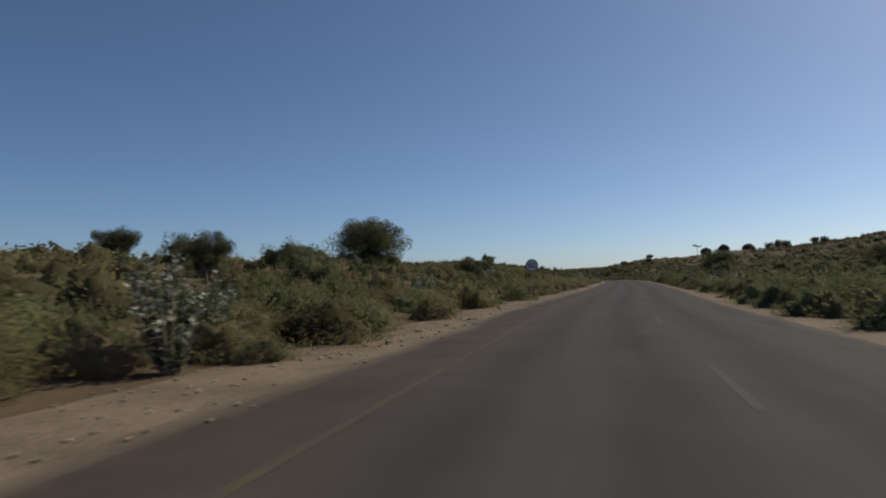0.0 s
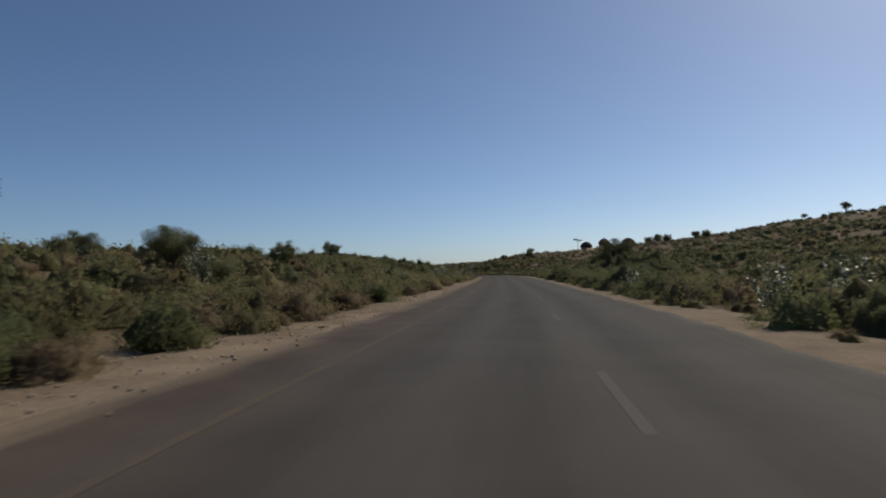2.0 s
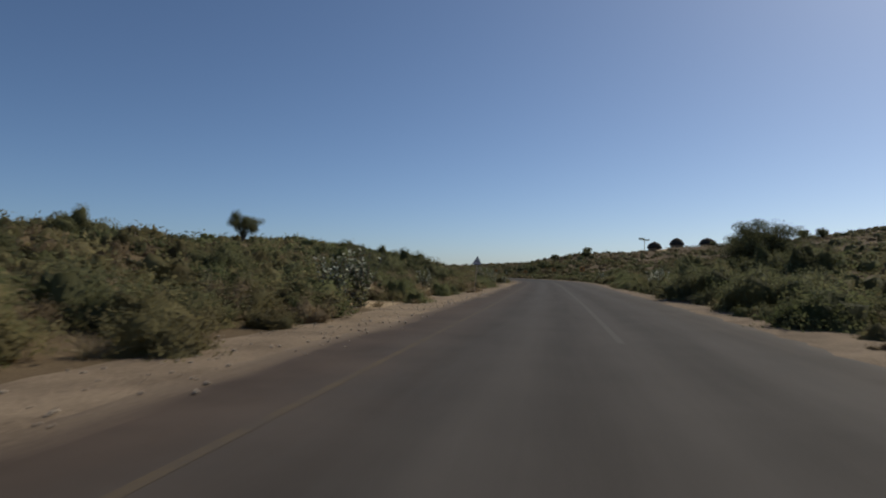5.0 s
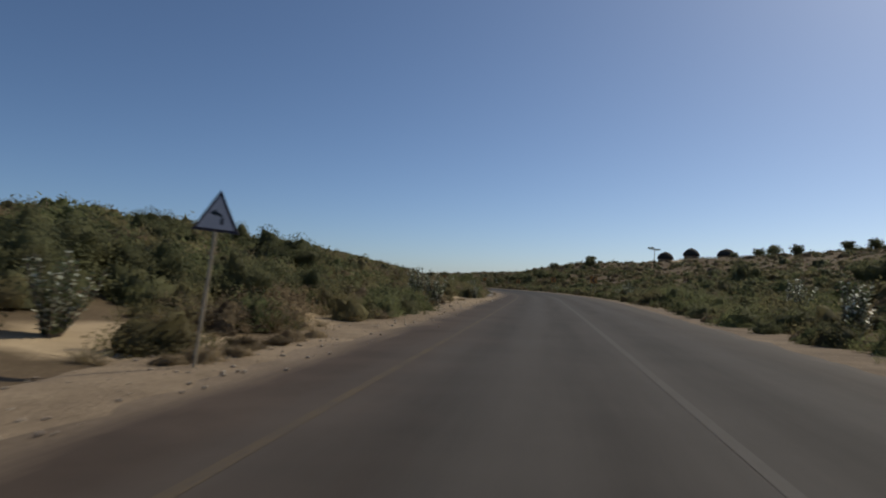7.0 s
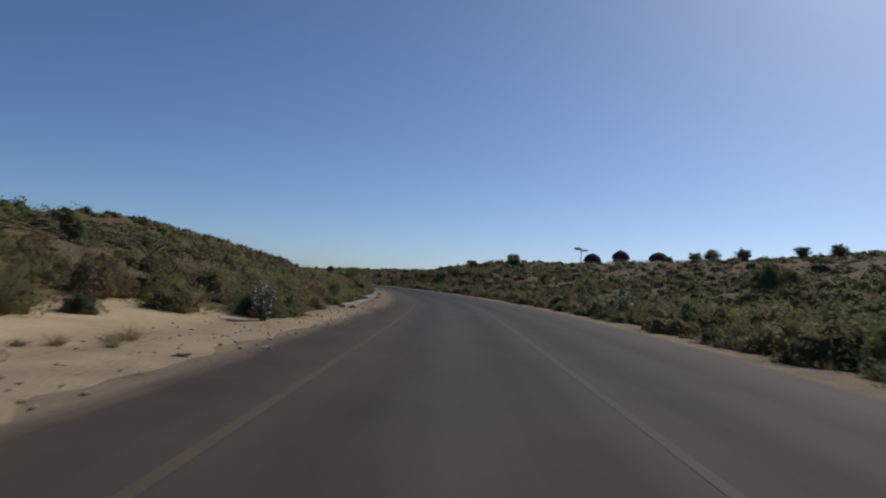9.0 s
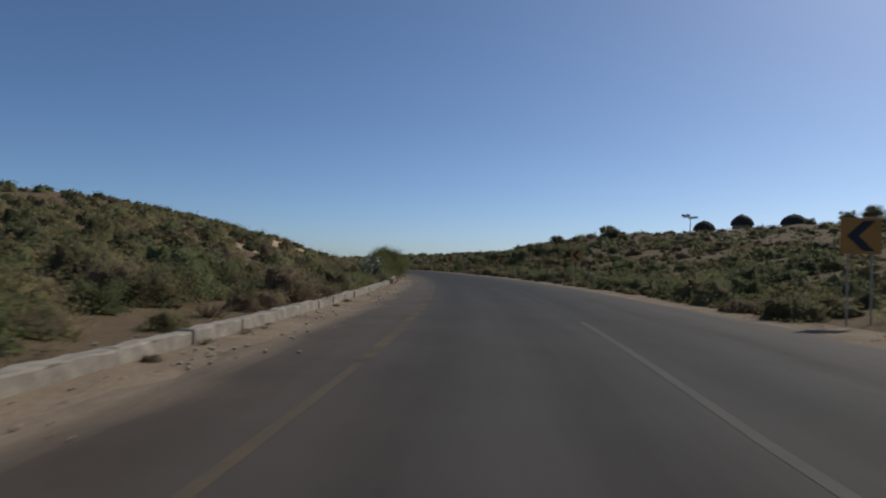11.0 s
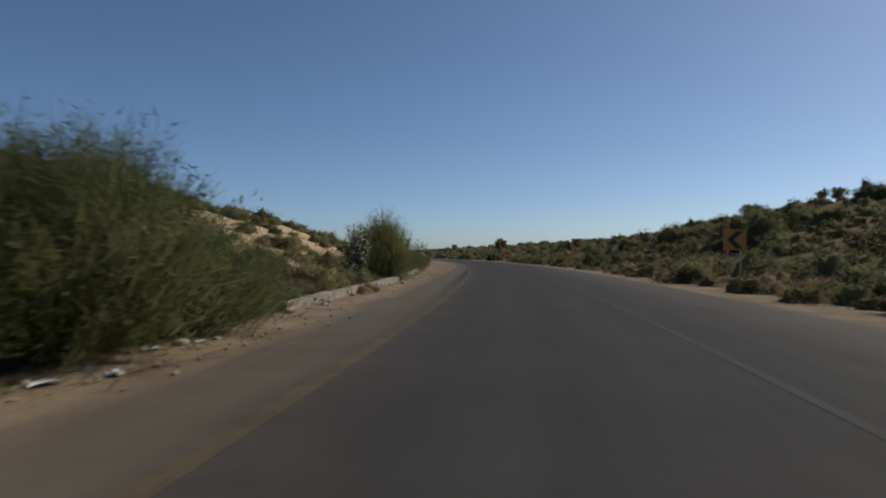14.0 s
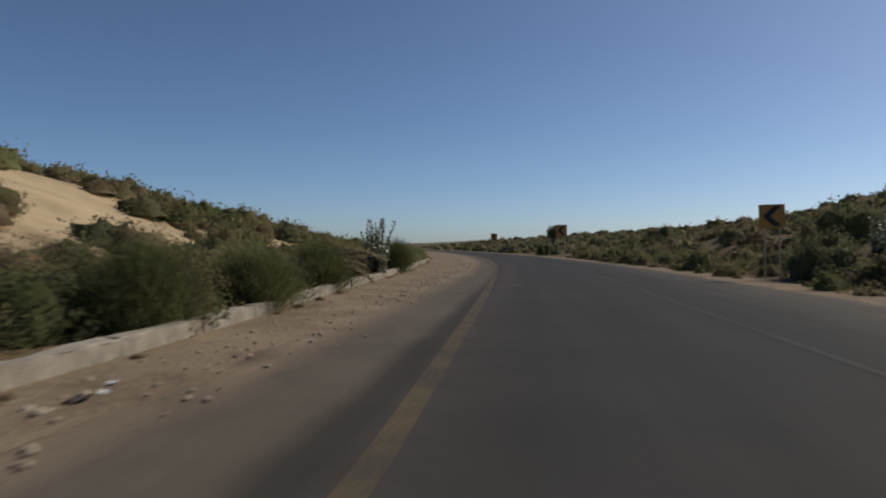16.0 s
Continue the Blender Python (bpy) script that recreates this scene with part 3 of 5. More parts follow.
    # fine bare shoots that make the outline uneven
    n = 60 if fine == 1.0 else 8
    foot = tips[rng.integers(len(tips), size=n)]
    way = unit(unit(foot * (1, 1, 0.7)) + rng.normal(0, 0.45, (n, 3)) + (0, 0, 0.5))
    far = foot + way * rng.uniform(0.05, 0.13, (n, 1)) / fine
    side = unit(np.cross(way, rng.normal(size=(n, 3)))) * 0.005 / fine
    leaves.add(np.stack([foot - side, foot + side, far], 1).reshape(-1, 3), np.arange(3 * n).reshape(n, 3))
    return stems, leaves


def broom_shape(seed):
    """A tall feathery bush of hundreds of thin upright green twigs."""
    rng = np.random.default_rng(seed)
    stems, leaves = Geo(), Geo()
    for _ in range(9):
        a = rng.uniform(0, 2 * np.pi)
        tube(stems, bent(rng, (0, 0, -0.05), (0.5 * np.cos(a), 0.5 * np.sin(a), 0.8), 0.55, 4, 0.15, 0.1), [0.03, 0.025, 0.018, 0.012, 0.006], 4)
    n = 3200
    a, out = rng.uniform(0, 2 * np.pi, n), np.abs(rng.normal(0, 0.5, n))
    foot = np.stack([np.cos(a) * out * 0.45, np.sin(a) * out * 0.45, rng.uniform(0.0, 0.35, n)], 1)
    p, way = foot, unit(np.stack([np.cos(a) * out * 0.8, np.sin(a) * out * 0.8, np.ones(n)], 1) + rng.normal(0, 0.22, (n, 3)))
    high = rng.uniform(0.36, 0.73, (n, 1)) * np.maximum(0.45, 1 - 0.45 * out[:, None] ** 2)
    side = unit(np.cross(way, rng.normal(size=(n, 3)))) * 0.0034
    for k in range(3):
        way = unit(way + rng.normal(0, 0.16, (n, 3)) + np.stack([np.cos(a) * 0.06, np.sin(a) * 0.06, np.zeros(n)], 1))
        q = p + way * high / 3
        w0, w1 = side * (1 - 0.25 * k), side * (1 - 0.25 * (k + 1))
        leaves.add(np.stack([p - w0, p + w0, q + w1, q - w1], 1).reshape(-1, 3), np.arange(4 * n).reshape(n, 4))
        at = np.repeat(p, 3, 0) + np.repeat(q - p, 3, 0) * rng.uniform(0, 1, (3 * n, 1)) + rng.normal(0, 0.022, (3 * n, 3))
        leaves.add(*leaf_faces(rng, at, 0.046, 0.008, np.repeat(way, 3, 0) * 1.2))
        p = q
    return stems, leaves


def milkweed_shape(seed, many=24):
    """Upright stems with pairs of broad pale leaves."""
    rng = np.random.default_rng(seed)
    stems, leaves = Geo(), Geo()
    for k in range(many):
        a = rng.uniform(0, 2 * np.pi)
        out = rng.uniform(0.05, 0.75)
        p = bent(rng, (rng.normal(0, 0.04), rng.normal(0, 0.04), -0.05), (out * np.cos(a), out * np.sin(a), 1), rng.uniform(0.65, 1.08), 7, 0.09, 0.06)
        tube(stems, p, np.linspace(0.018, 0.006, 8), 5)
        pairs = rng.integers(11, 16)
        for i in range(pairs):
            f = 0.10 + 0.90 * i / pairs
            at = np.array([np.interp(f * 7, np.arange(8), p[:, j]) for j in range(3)])
            turn = i * np.pi / 2 + rng.normal(0, 0.4)
            for half in (0, np.pi):
                le = rng.uniform(0.09, 0.145) * (1.0 - 0.35 * f)
                u = unit(np.array([np.cos(turn + half), np.sin(turn + half), rng.uniform(0.2, 0.9)]))
                w = unit(np.cross(u, (0, 0, 1))) * le * 0.32
                up = np.cross(w, u)
                mid = at + u * le * 0.55
                v = [at, at + u * le * 0.25 + w * 0.75 + up * 0.3, mid + w + up * 0.35, at + u * le, mid - w + up * 0.35, at + u * le * 0.25 - w * 0.75 + up * 0.3]
                leaves.add(v, [(0, 1, 2, 3), (0, 3, 4, 5)])
    return stems, leaves


def tree_shape(seed, middle=0.60, round_r=(0.40, 0.36), clumps_n=34, leaves_n=4200, bare=0.3, clump=(0.10, 0.16)):
    """A small thorn tree one metre high: tapered trunk, limbs, and a crown of leaf clumps with gaps."""
    rng = np.random.default_rng(seed)
    wood, crown = Geo(), Geo()
    trunk = bent(rng, (0, 0, -0.05), (rng.normal(0, 0.1), rng.normal(0, 0.1), 1), bare + 0.12, 4, 0.08, 0.1)
    tube(wood, trunk, [0.040, 0.034, 0.030, 0.026, 0.022], 7)
    ways = unit(rng.normal(size=(clumps_n, 3)) * (1, 1, 0.9))
    centres = ways * (round_r[0], round_r[0], round_r[1]) * rng.uniform(0.3, 0.95, (clumps_n, 1)) + (trunk[-1][0] * 0.5, trunk[-1][1] * 0.5, middle)
    sizes = rng.uniform(*clump, clumps_n)
    for k, c in enumerate(centres):
        if k % 2 == 0:
            start = trunk[2 + k % 3]
            p = np.array([start, start + (c - start) * 0.35 + (0, 0, 0.02), start + (c - start) * 0.7 + rng.normal(0, 0.02, 3), c])
            tube(wood, p, [0.016, 0.011, 0.007, 0.003], 5)
    each = leaves_n // clumps_n
    for c, r in zip(centres, sizes):
        reach = rng.random((each, 1)) ** 0.42
        at = c + unit(rng.normal(size=(each, 3))) * r * reach * (1, 1, 0.88)
        crown.add(*leaf_faces(rng, at, 0.019, 0.0125, unit(at - c) * 0.8 + (0, 0, 0.3), out=unit(unit(at - c) + unit(at - (0, 0, middle - 0.1))), loose=0.7))
    return wood, crown


def arching_shape(seed):
    """Long bare shoots that rise and bend over, with sparse fine leaves."""
    rng = np.random.default_rng(seed)
    stems, leaves = Geo(), Geo()
    for k in range(13):
        a = k * 2.4 + rng.normal(0, 0.3)
        p, way = [np.array((0, 0, -0.05))], np.array((0.55 * np.cos(a), 0.55 * np.sin(a), 1.0))
        for i in range(7):
            way = unit(way + (0.16 * np.cos(a), 0.16 * np.sin(a), -0.20) + rng.normal(0, 0.06, 3))
            p.append(p[-1] + way * rng.uniform(0.15, 0.21))
        p = np.array(p)
        tube(stems, p, np.linspace(0.026, 0.008, 8), 4)
        for i in range(2, 8):
            n = 16
            at = p[i - 1] + (p[i] - p[i - 1]) * rng.uniform(0, 1, (n, 1)) + rng.normal(0, 0.016, (n, 3))
            leaves.add(*leaf_faces(rng, at, 0.07, 0.02, (p[i] - p[i - 1]) * 6))
    return stems, leaves


KINDS = {
    "dry": ("dry_shrub", "low grey-brown dry shrub on sandy ground", "shrub", DRY, TWIG, 5),
    "olive": ("olive_shrub", "olive-brown thorny scrub bush on sandy ground", "shrub", OLIVE, TWIG, 5),
    "green": ("green_shrub", "dusty green leafy bush on sandy ground", "shrub", GREEN, TWIG, 4),
    "dark": ("dark_bush", "dense dark green thorn bush on sandy ground", "bush", DARK_SCRUB, BARK, 4),
    "tussock": ("grass_tussock", "dry straw-coloured tuft of desert grass", "grass", STRAW, TWIG, 4),
}
SHAPES, FAR_GEOS = {}, {}
for number, (kind, row) in enumerate(KINDS.items()):
    FAR_GEOS[kind] = [shrub_shape(100 * number + k, kind, 1.0, (0.80, 1.0), 0.76) for k in range(row[5])]
    SHAPES[kind] = [(a.mesh(row[0] + "_stems", row[4]), b.mesh(row[0] + "_foliage", row[3], True)) for a, b in (shrub_shape(100 * number + k, kind) for k in range(row[5]))]
BIG_SHAPES = [(a.mesh("dark_bush_stems", BARK), b.mesh("dark_bush_foliage", DARK_SCRUB, True)) for a, b in (shrub_shape(560 + k, "dark", 1.4, (0.82, 1.0), 0.72) for k in range(4))]
BROOM_SHAPES = [(a.mesh("broom_stems", TWIG), b.mesh("broom_foliage", BROOM)) for a, b in (broom_shape(900 + k) for k in range(3))]
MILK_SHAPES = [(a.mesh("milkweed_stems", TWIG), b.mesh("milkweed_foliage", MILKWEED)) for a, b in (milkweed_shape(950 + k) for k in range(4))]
TREE_SHAPES = [(a.mesh("trunk", BARK), b.mesh("crown", DARK, True)) for a, b in (tree_shape(970 + k, 0.62, (0.50, 0.30), 46, 22000, 0.24, (0.09, 0.15)) for k in range(4))]
ROUND_TREE = [(a.mesh("trunk", BARK), b.mesh("crown", DARK, True)) for a, b in (tree_shape(980 + k, 0.54, (0.46, 0.44), 52, 34000, 0.12, (0.10, 0.19)) for k in range(3))]
GREEN_TREE = [(a.mesh("trunk", BARK), b.mesh("crown", GREEN, True)) for a, b in (tree_shape(990 + k, 0.52, (0.42, 0.44), 40, 20000, 0.15, (0.07, 0.13)) for k in range(2))]
ARCH_SHAPES = [(a.mesh("arching_stems", TWIG), b.mesh("arching_foliage", OLIVE)) for a, b in (arching_shape(1000 + k) for k in range(3))]
pick = random.Random(7)


def plant(shape, name, label, category, s, d, high, wide, group="", names=("woody_base", "foliage"), sink=0.0):
    """One plant as a thing: an empty at its foot with its wood and its leaves under it."""
    x, y, z = stand(s, d)
    foot = thing(name, label, category, group)
    foot.matrix_world = pose(x, y, z - sink, pick.uniform(-4, 4), pick.uniform(-4, 4), pick.uniform(0, 360)) @ Matrix.Diagonal((wide, wide, high, 1))
    for me, part_name in zip(shape, names):
        part(part_name, me, None, foot)
    return foot


taken = [(205.5, 6.9, 1.3), (203.5, 6.2, 1.3), (238.6, 7.6, 1.3), (236.4, 6.8, 1.3), (271.6, 7.8, 1.3), (269.4, 6.9, 1.3), (304.7, 6.3, 1.2), (302.5, 6.0, 1.2), (40.2, -6.0, 0.9), (128.8, -6.0, 1.3), (10.0, -7.0, 1.3), (8.6, -6.7, 1.0), (108.6, -8.4, 1.5), (107.2, -7.4, 1.0), (278.6, -8.4, 1.6)]

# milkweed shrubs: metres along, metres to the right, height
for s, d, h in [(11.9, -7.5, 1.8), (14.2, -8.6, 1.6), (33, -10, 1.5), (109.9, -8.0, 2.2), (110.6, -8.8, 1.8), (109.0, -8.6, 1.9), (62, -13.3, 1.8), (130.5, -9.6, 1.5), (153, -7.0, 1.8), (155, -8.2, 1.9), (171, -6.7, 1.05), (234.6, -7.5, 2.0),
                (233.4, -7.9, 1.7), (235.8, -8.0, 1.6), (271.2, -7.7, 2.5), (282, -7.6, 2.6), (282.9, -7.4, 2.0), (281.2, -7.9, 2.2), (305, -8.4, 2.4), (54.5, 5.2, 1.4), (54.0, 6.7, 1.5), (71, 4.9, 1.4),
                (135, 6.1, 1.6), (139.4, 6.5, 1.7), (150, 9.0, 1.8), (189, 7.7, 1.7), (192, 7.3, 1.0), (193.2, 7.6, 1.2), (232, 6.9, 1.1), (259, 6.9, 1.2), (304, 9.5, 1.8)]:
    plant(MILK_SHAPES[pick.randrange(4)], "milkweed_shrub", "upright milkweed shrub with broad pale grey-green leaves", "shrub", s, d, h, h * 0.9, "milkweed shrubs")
    taken.append((s, d, 0.9))

# tall broom bushes beside the kerb: along, right, height, width
for s, d, h, w in [(251.6, -6.7, 2.9, 4.2), (252.6, -7.4, 2.9, 3.6), (250.6, -7.5, 2.8, 3.4), (254.2, -6.6, 1.9, 3.0), (249, -7.4, 2.2, 3.0), (256.4, -6.9, 1.2, 2.0), (245.6, -7.0, 1.2, 2.8), (243.4, -7.3, 1.0, 2.2), (247.4, -7.5, 1.6, 2.6), (273.9, -7.0, 3.3, 3.0), (272.9, -7.7, 2.6, 2.4), (288.5, -7.8, 1.5, 1.9),
                   (292, -7.7, 1.4, 2.2), (297, -8.2, 1.5, 2.4), (262, -8.6, 1.5, 1.7), (258.5, -8.4, 1.2, 1.6), (310, -8.6, 1.7, 2.0)]:
    plant(BROOM_SHAPES[pick.randrange(3)], "broom_bush", "tall feathery green broom bush growing beside the kerb", "bush", s, d, h * 1.05, w * 0.7, "broom bushes", sink=0.02)
    taken.append((s, d, w * 0.35))

# shrubs with long arching shoots: along, right, height
for s, d, h in [(275.6, -9.0, 2.2), (191, -20, 1.9), (298.4, -9.6, 2.3), (186, -18.5, 1.8), (180, -17, 1.8), (302, -10.5, 2.6), (188.5, -18.8, 2.2), (181.5, -14.6, 2.0), (173, -16, 1.7)]:
    plant(ARCH_SHAPES[pick.randrange(3)], "arching_shrub", "sparse shrub with long thin arching shoots", "shrub", s, d, h * 1.2, h * 1.1, "arching shrubs")

# leafy bushes that stand out beside the road: kind, along, right, height, width
for kind, s, d, h, w in [("green", 141.6, -6.9, 1.2, 2.2), ("dark", 144.4, -6.8, 1.1, 2.2), ("green", 147.0, -7.0, 1.2, 2.2), ("olive", 139.2, -7.2, 1.1, 2.0), ("green", 143.5, -7.3, 1.3, 2.6), ("dark", 145.7, -7.6, 1.4, 2.8), ("green", 147.6, -8.2, 1.5, 2.6), ("olive", 141, -8.6, 1.5, 2.5), ("green", 149.6, -7.8, 1.2, 2.0), ("olive", 144.5, -10, 1.8, 3.0),
                         ("green", 116, -8.0, 1.4, 2.6), ("green", 118.3, -8.6, 1.3, 2.4), ("olive", 71.3, -8.6, 1.8, 2.4), ("olive", 74, -9.8, 2.0, 2.6), ("dry", 69.4, -8.2, 1.5, 2.0), ("green", 45.6, -8.1, 1.4, 2.4),
                         ("olive", 50, -11, 1.7, 3.0), ("olive", 164, -11.4, 2.0, 3.2), ("olive", 167.6, -11.3, 2.0, 3.0), ("dry", 170.8, -10.8, 1.7, 2.6), ("olive", 174.6, -9.4, 1.5, 2.3), ("dry", 178, -8.8, 1.3, 2.0),
                         ("green", 168, 7.7, 2.0, 3.2), ("green", 171.5, 8.2, 1.9, 3.2), ("dark", 165, 8.4, 2.0, 3.4), ("olive", 175, 8.2, 1.8, 3.0), ("green", 161.5, 7.6, 1.7, 2.8), ("olive", 179, 8.4, 1.7, 2.8), ("green", 183, 8.8, 1.7, 2.8), ("green", 32.5, -16, 2.7, 4.6), ("green", 20, -9.5, 1.6, 3.0), ("green", 24, -10.5, 1.8, 3.2),
                         ("olive", 17, -10.5, 1.7, 2.8), ("green", 28.5, -9.0, 1.3, 2.4), ("olive", 95, -8.6, 1.6, 2.6), ("dry", 60, -8.2, 1.2, 2.0), ("olive", 56.5, -9.6, 1.5, 2.6), ("green", 62, 5.3, 1.3, 2.0),
                         ("green", 75.5, 5.6, 1.5, 2.4), ("green", 104, -9.6, 1.5, 2.6), ("green", 155.4, 7.2, 1.3, 2.2), ("dark", 159.5, 8.0, 1.4, 2.6), ("green", 147, 6.6, 1.2, 2.0), ("dark", 186, 8.6, 1.5, 2.4),
                         ("olive", 281, -8.8, 1.6, 2.0), ("dark", 289, -7.9, 1.6, 2.6), ("olive", 290.3, -8.3, 1.5, 2.4), ("olive", 283, -11.1, 0.9, 1.4), ("olive", 294, -8.6, 1.5, 2.8), ("olive", 214, -10.2, 1.5, 2.4), ("green", 225, -9.6, 1.4, 2.2), ("dark", 202, -12, 1.6, 2.8), ("green", 196, 9.0, 1.5, 2.4), ("green", 219, 9.0, 1.4, 2.4), ("dark", 247, 9.5, 1.6, 2.8)]:
    name, label, category = KINDS[kind][:3]
    plant(SHAPES[kind][pick.randrange(KINDS[kind][5])], name, label, category, s, d, h * 1.15, w * 0.62, name.replace("_", " ") + "s beside the road")
    taken.append((s, d, w * 0.3))

# trees: along, right, height, width
for s, d, h, w in [(58.5, -23.9, 5.7, 8.4), (64.8, -34, 2.5, 4.2), (66.5, 20.5, 3.0, 5.2), (49.5, -44.5, 4.4, 5.2), (101, -46, 3.6, 6.6), (153.2, 19.0, 5.7, 9.4), (321.5, 113, 5.2, 6.6), (326, 112, 4.2, 5.0), (343, 43, 2.8, 3.8), (300, 100, 4.0, 5.0),
                   (285, 104, 3.6, 5.0), (270, 98, 3.4, 4.6), (332, 108, 2.6, 3.4)]:
    plant(ROUND_TREE[pick.randrange(3)], "thorn_tree", "dark green rounded desert thorn tree", "tree", s, d, h * 1.12, w * 0.92, "rounded thorn trees", ("trunk", "crown"), h * 0.14)
    taken.append((s, d, w * 0.3))
for s, d, h, w in [(64.8, -15.9, 2.4, 3.6), (29.5, -19.4, 2.5, 3.2), (146, -30.4, 3.3, 4.4), (347, 60.7, 3.2, 3.6), (352, 62, 3.6, 2.6), (412, 18.7, 4.8, 4.0), (418, 20, 4.2, 3.4), (267, 158, 4.6, 5.0), (291, 162, 3.0, 3.4)]:
    plant(TREE_SHAPES[pick.randrange(4)], "thorn_tree", "dark green desert thorn tree with a broken crown", "tree", s, d, h * 1.1, w * 0.9, "open thorn trees", ("trunk", "crown"))
    taken.append((s, d, w * 0.3))
for s, d, h, w in [(88.2, -19.2, 2.4, 3.3), (93, -14, 1.6, 1.8)]:
    plant(GREEN_TREE[pick.randrange(2)], "young_thorn_tree", "young bright green thorn tree among scrub", "tree", s, d, h * 1.15, w, "", ("trunk", "crown"), 0.5)

# large dark bushes: along, right, height, width
for s, d, h, w in [(120.6, 5.7, 2.6, 4.4), (118.6, 6.4, 2.6, 4.2), (75.6, 5.4, 2.1, 3.2), (78.6, 6.6, 2.3, 3.4),  (119.6, 8.2, 2.2, 3.0), (80.5, 8.4, 2.3, 3.4), (95.3, 11.2, 3.4, 4.8), (98.5, 12.5, 3.0, 4.0), (111, 5.8, 2.3, 3.6), (139, 17.5, 3.6, 5.0), (144.5, 16.5, 3.8, 5.0), (171, 23, 3.2, 4.6),
                   (83.4, 6.4, 1.2, 2.2), (69, 5.4, 1.4, 1.9), (50.5, 5.6, 1.2, 1.6), (125.3, -12.6, 2.1, 3.0), (58.6, -22.6, 2.8, 4.8), (57.3, -22.0, 1.9, 3.6), (60.2, -22.6, 2.0, 3.6), (136, -14.5, 2.6, 4.4), (133.5, -13.2, 2.2, 3.6), (153.2, -22.4, 2.1, 4.2), (157, -19.5, 2.2, 4.0), (146, -18.5, 2.0, 3.2), (32, -22, 3.1, 4.4), (30, -14.2, 2.3, 2.8), (139.2, -10.6, 2.1, 3.0), (141.2, -11.2, 2.2, 3.2), (142.6, -9.9, 2.0, 2.8), (137.6, -12.4, 2.3, 3.4), (67, -15.5, 2.3, 3.0), (36, -19, 2.7, 3.8), (43, -22, 2.8, 4.6),
                   (153.6, -15.6, 3.1, 5.4), (305.5, 23.6, 2.7, 4.4), (323, 46, 3.6, 5.0), (298, 15.5, 2.4, 3.6), (112, -14.5, 1.9, 3.0), (101.5, -15.5, 1.9, 2.6), (101.3, -17.4, 1.7, 2.6), (284, 14, 2.7, 4.0), (290, 18.5, 3.0, 4.4), (278, 20, 2.7, 4.2), (311, 12, 2.6, 4.0), (349.4, 15.1, 3.5, 5.0), (366, 5.6, 2.6, 2.6), (304.6, 7.8, 2.8, 2.9), (335, 29.7, 3.2, 4.4), (100, -27, 2.2, 4.2), (108, -24, 2.2, 3.6), (118, -26, 2.4, 4.0), (205, 26, 3.4, 5.0), (327, 30, 2.6, 4.0), (318, 20, 2.2, 3.2), (302, 14.5, 2.9, 4.4), (296, 16, 2.4, 3.6)]:
    plant(BIG_SHAPES[pick.randrange(4)], "dark_bush", KINDS["dark"][1], "bush", s, d, h * 1.1, w * 0.7, "dark bushes")
    taken.append((s, d, w * 0.35))

# dry tufts on the bare sand of the verge
for _ in range(46):
    s, d, h = pick.uniform(106, 178), pick.uniform(-8.9, -6.7), pick.uniform(0.18, 0.42)
    plant(SHAPES["tussock"][pick.randrange(4)], "grass_tussock", KINDS["tussock"][1], "grass", s, d, h, h * 1.3, "grass tussocks beside the road")
for s, d, h in [(129.4, -6.3, 0.4), (130.2, -6.2, 0.35), (131.1, -6.5, 0.45), (132.0, -6.3, 0.35), (132.8, -6.4, 0.4), (128.9, -6.5, 0.3), (133.6, -6.2, 0.3), (265.2, -6.15, 0.55), (264.5, -6.2, 0.45), (245.3, -6.1, 0.4), (244.2, -6.2, 0.35)]:
    plant(SHAPES["dry"][pick.randrange(5)], "dry_shrub", KINDS["dry"][1], "shrub", s, d, h, h * 1.5, "dry shrubs beside the road")

# dry weeds along the foot of the kerb
for _ in range(60):
    s, h = pick.uniform(186, 340), pick.uniform(0.08, 0.17)
    kind = pick.choice(("tussock", "dry", "dry"))
    plant(SHAPES[kind][pick.randrange(4)], KINDS[kind][0], KINDS[kind][1], KINDS[kind][2], s, float(kerb_line(s)) + pick.uniform(0.2, 0.42), h, h * 1.5, "weeds along the kerb")

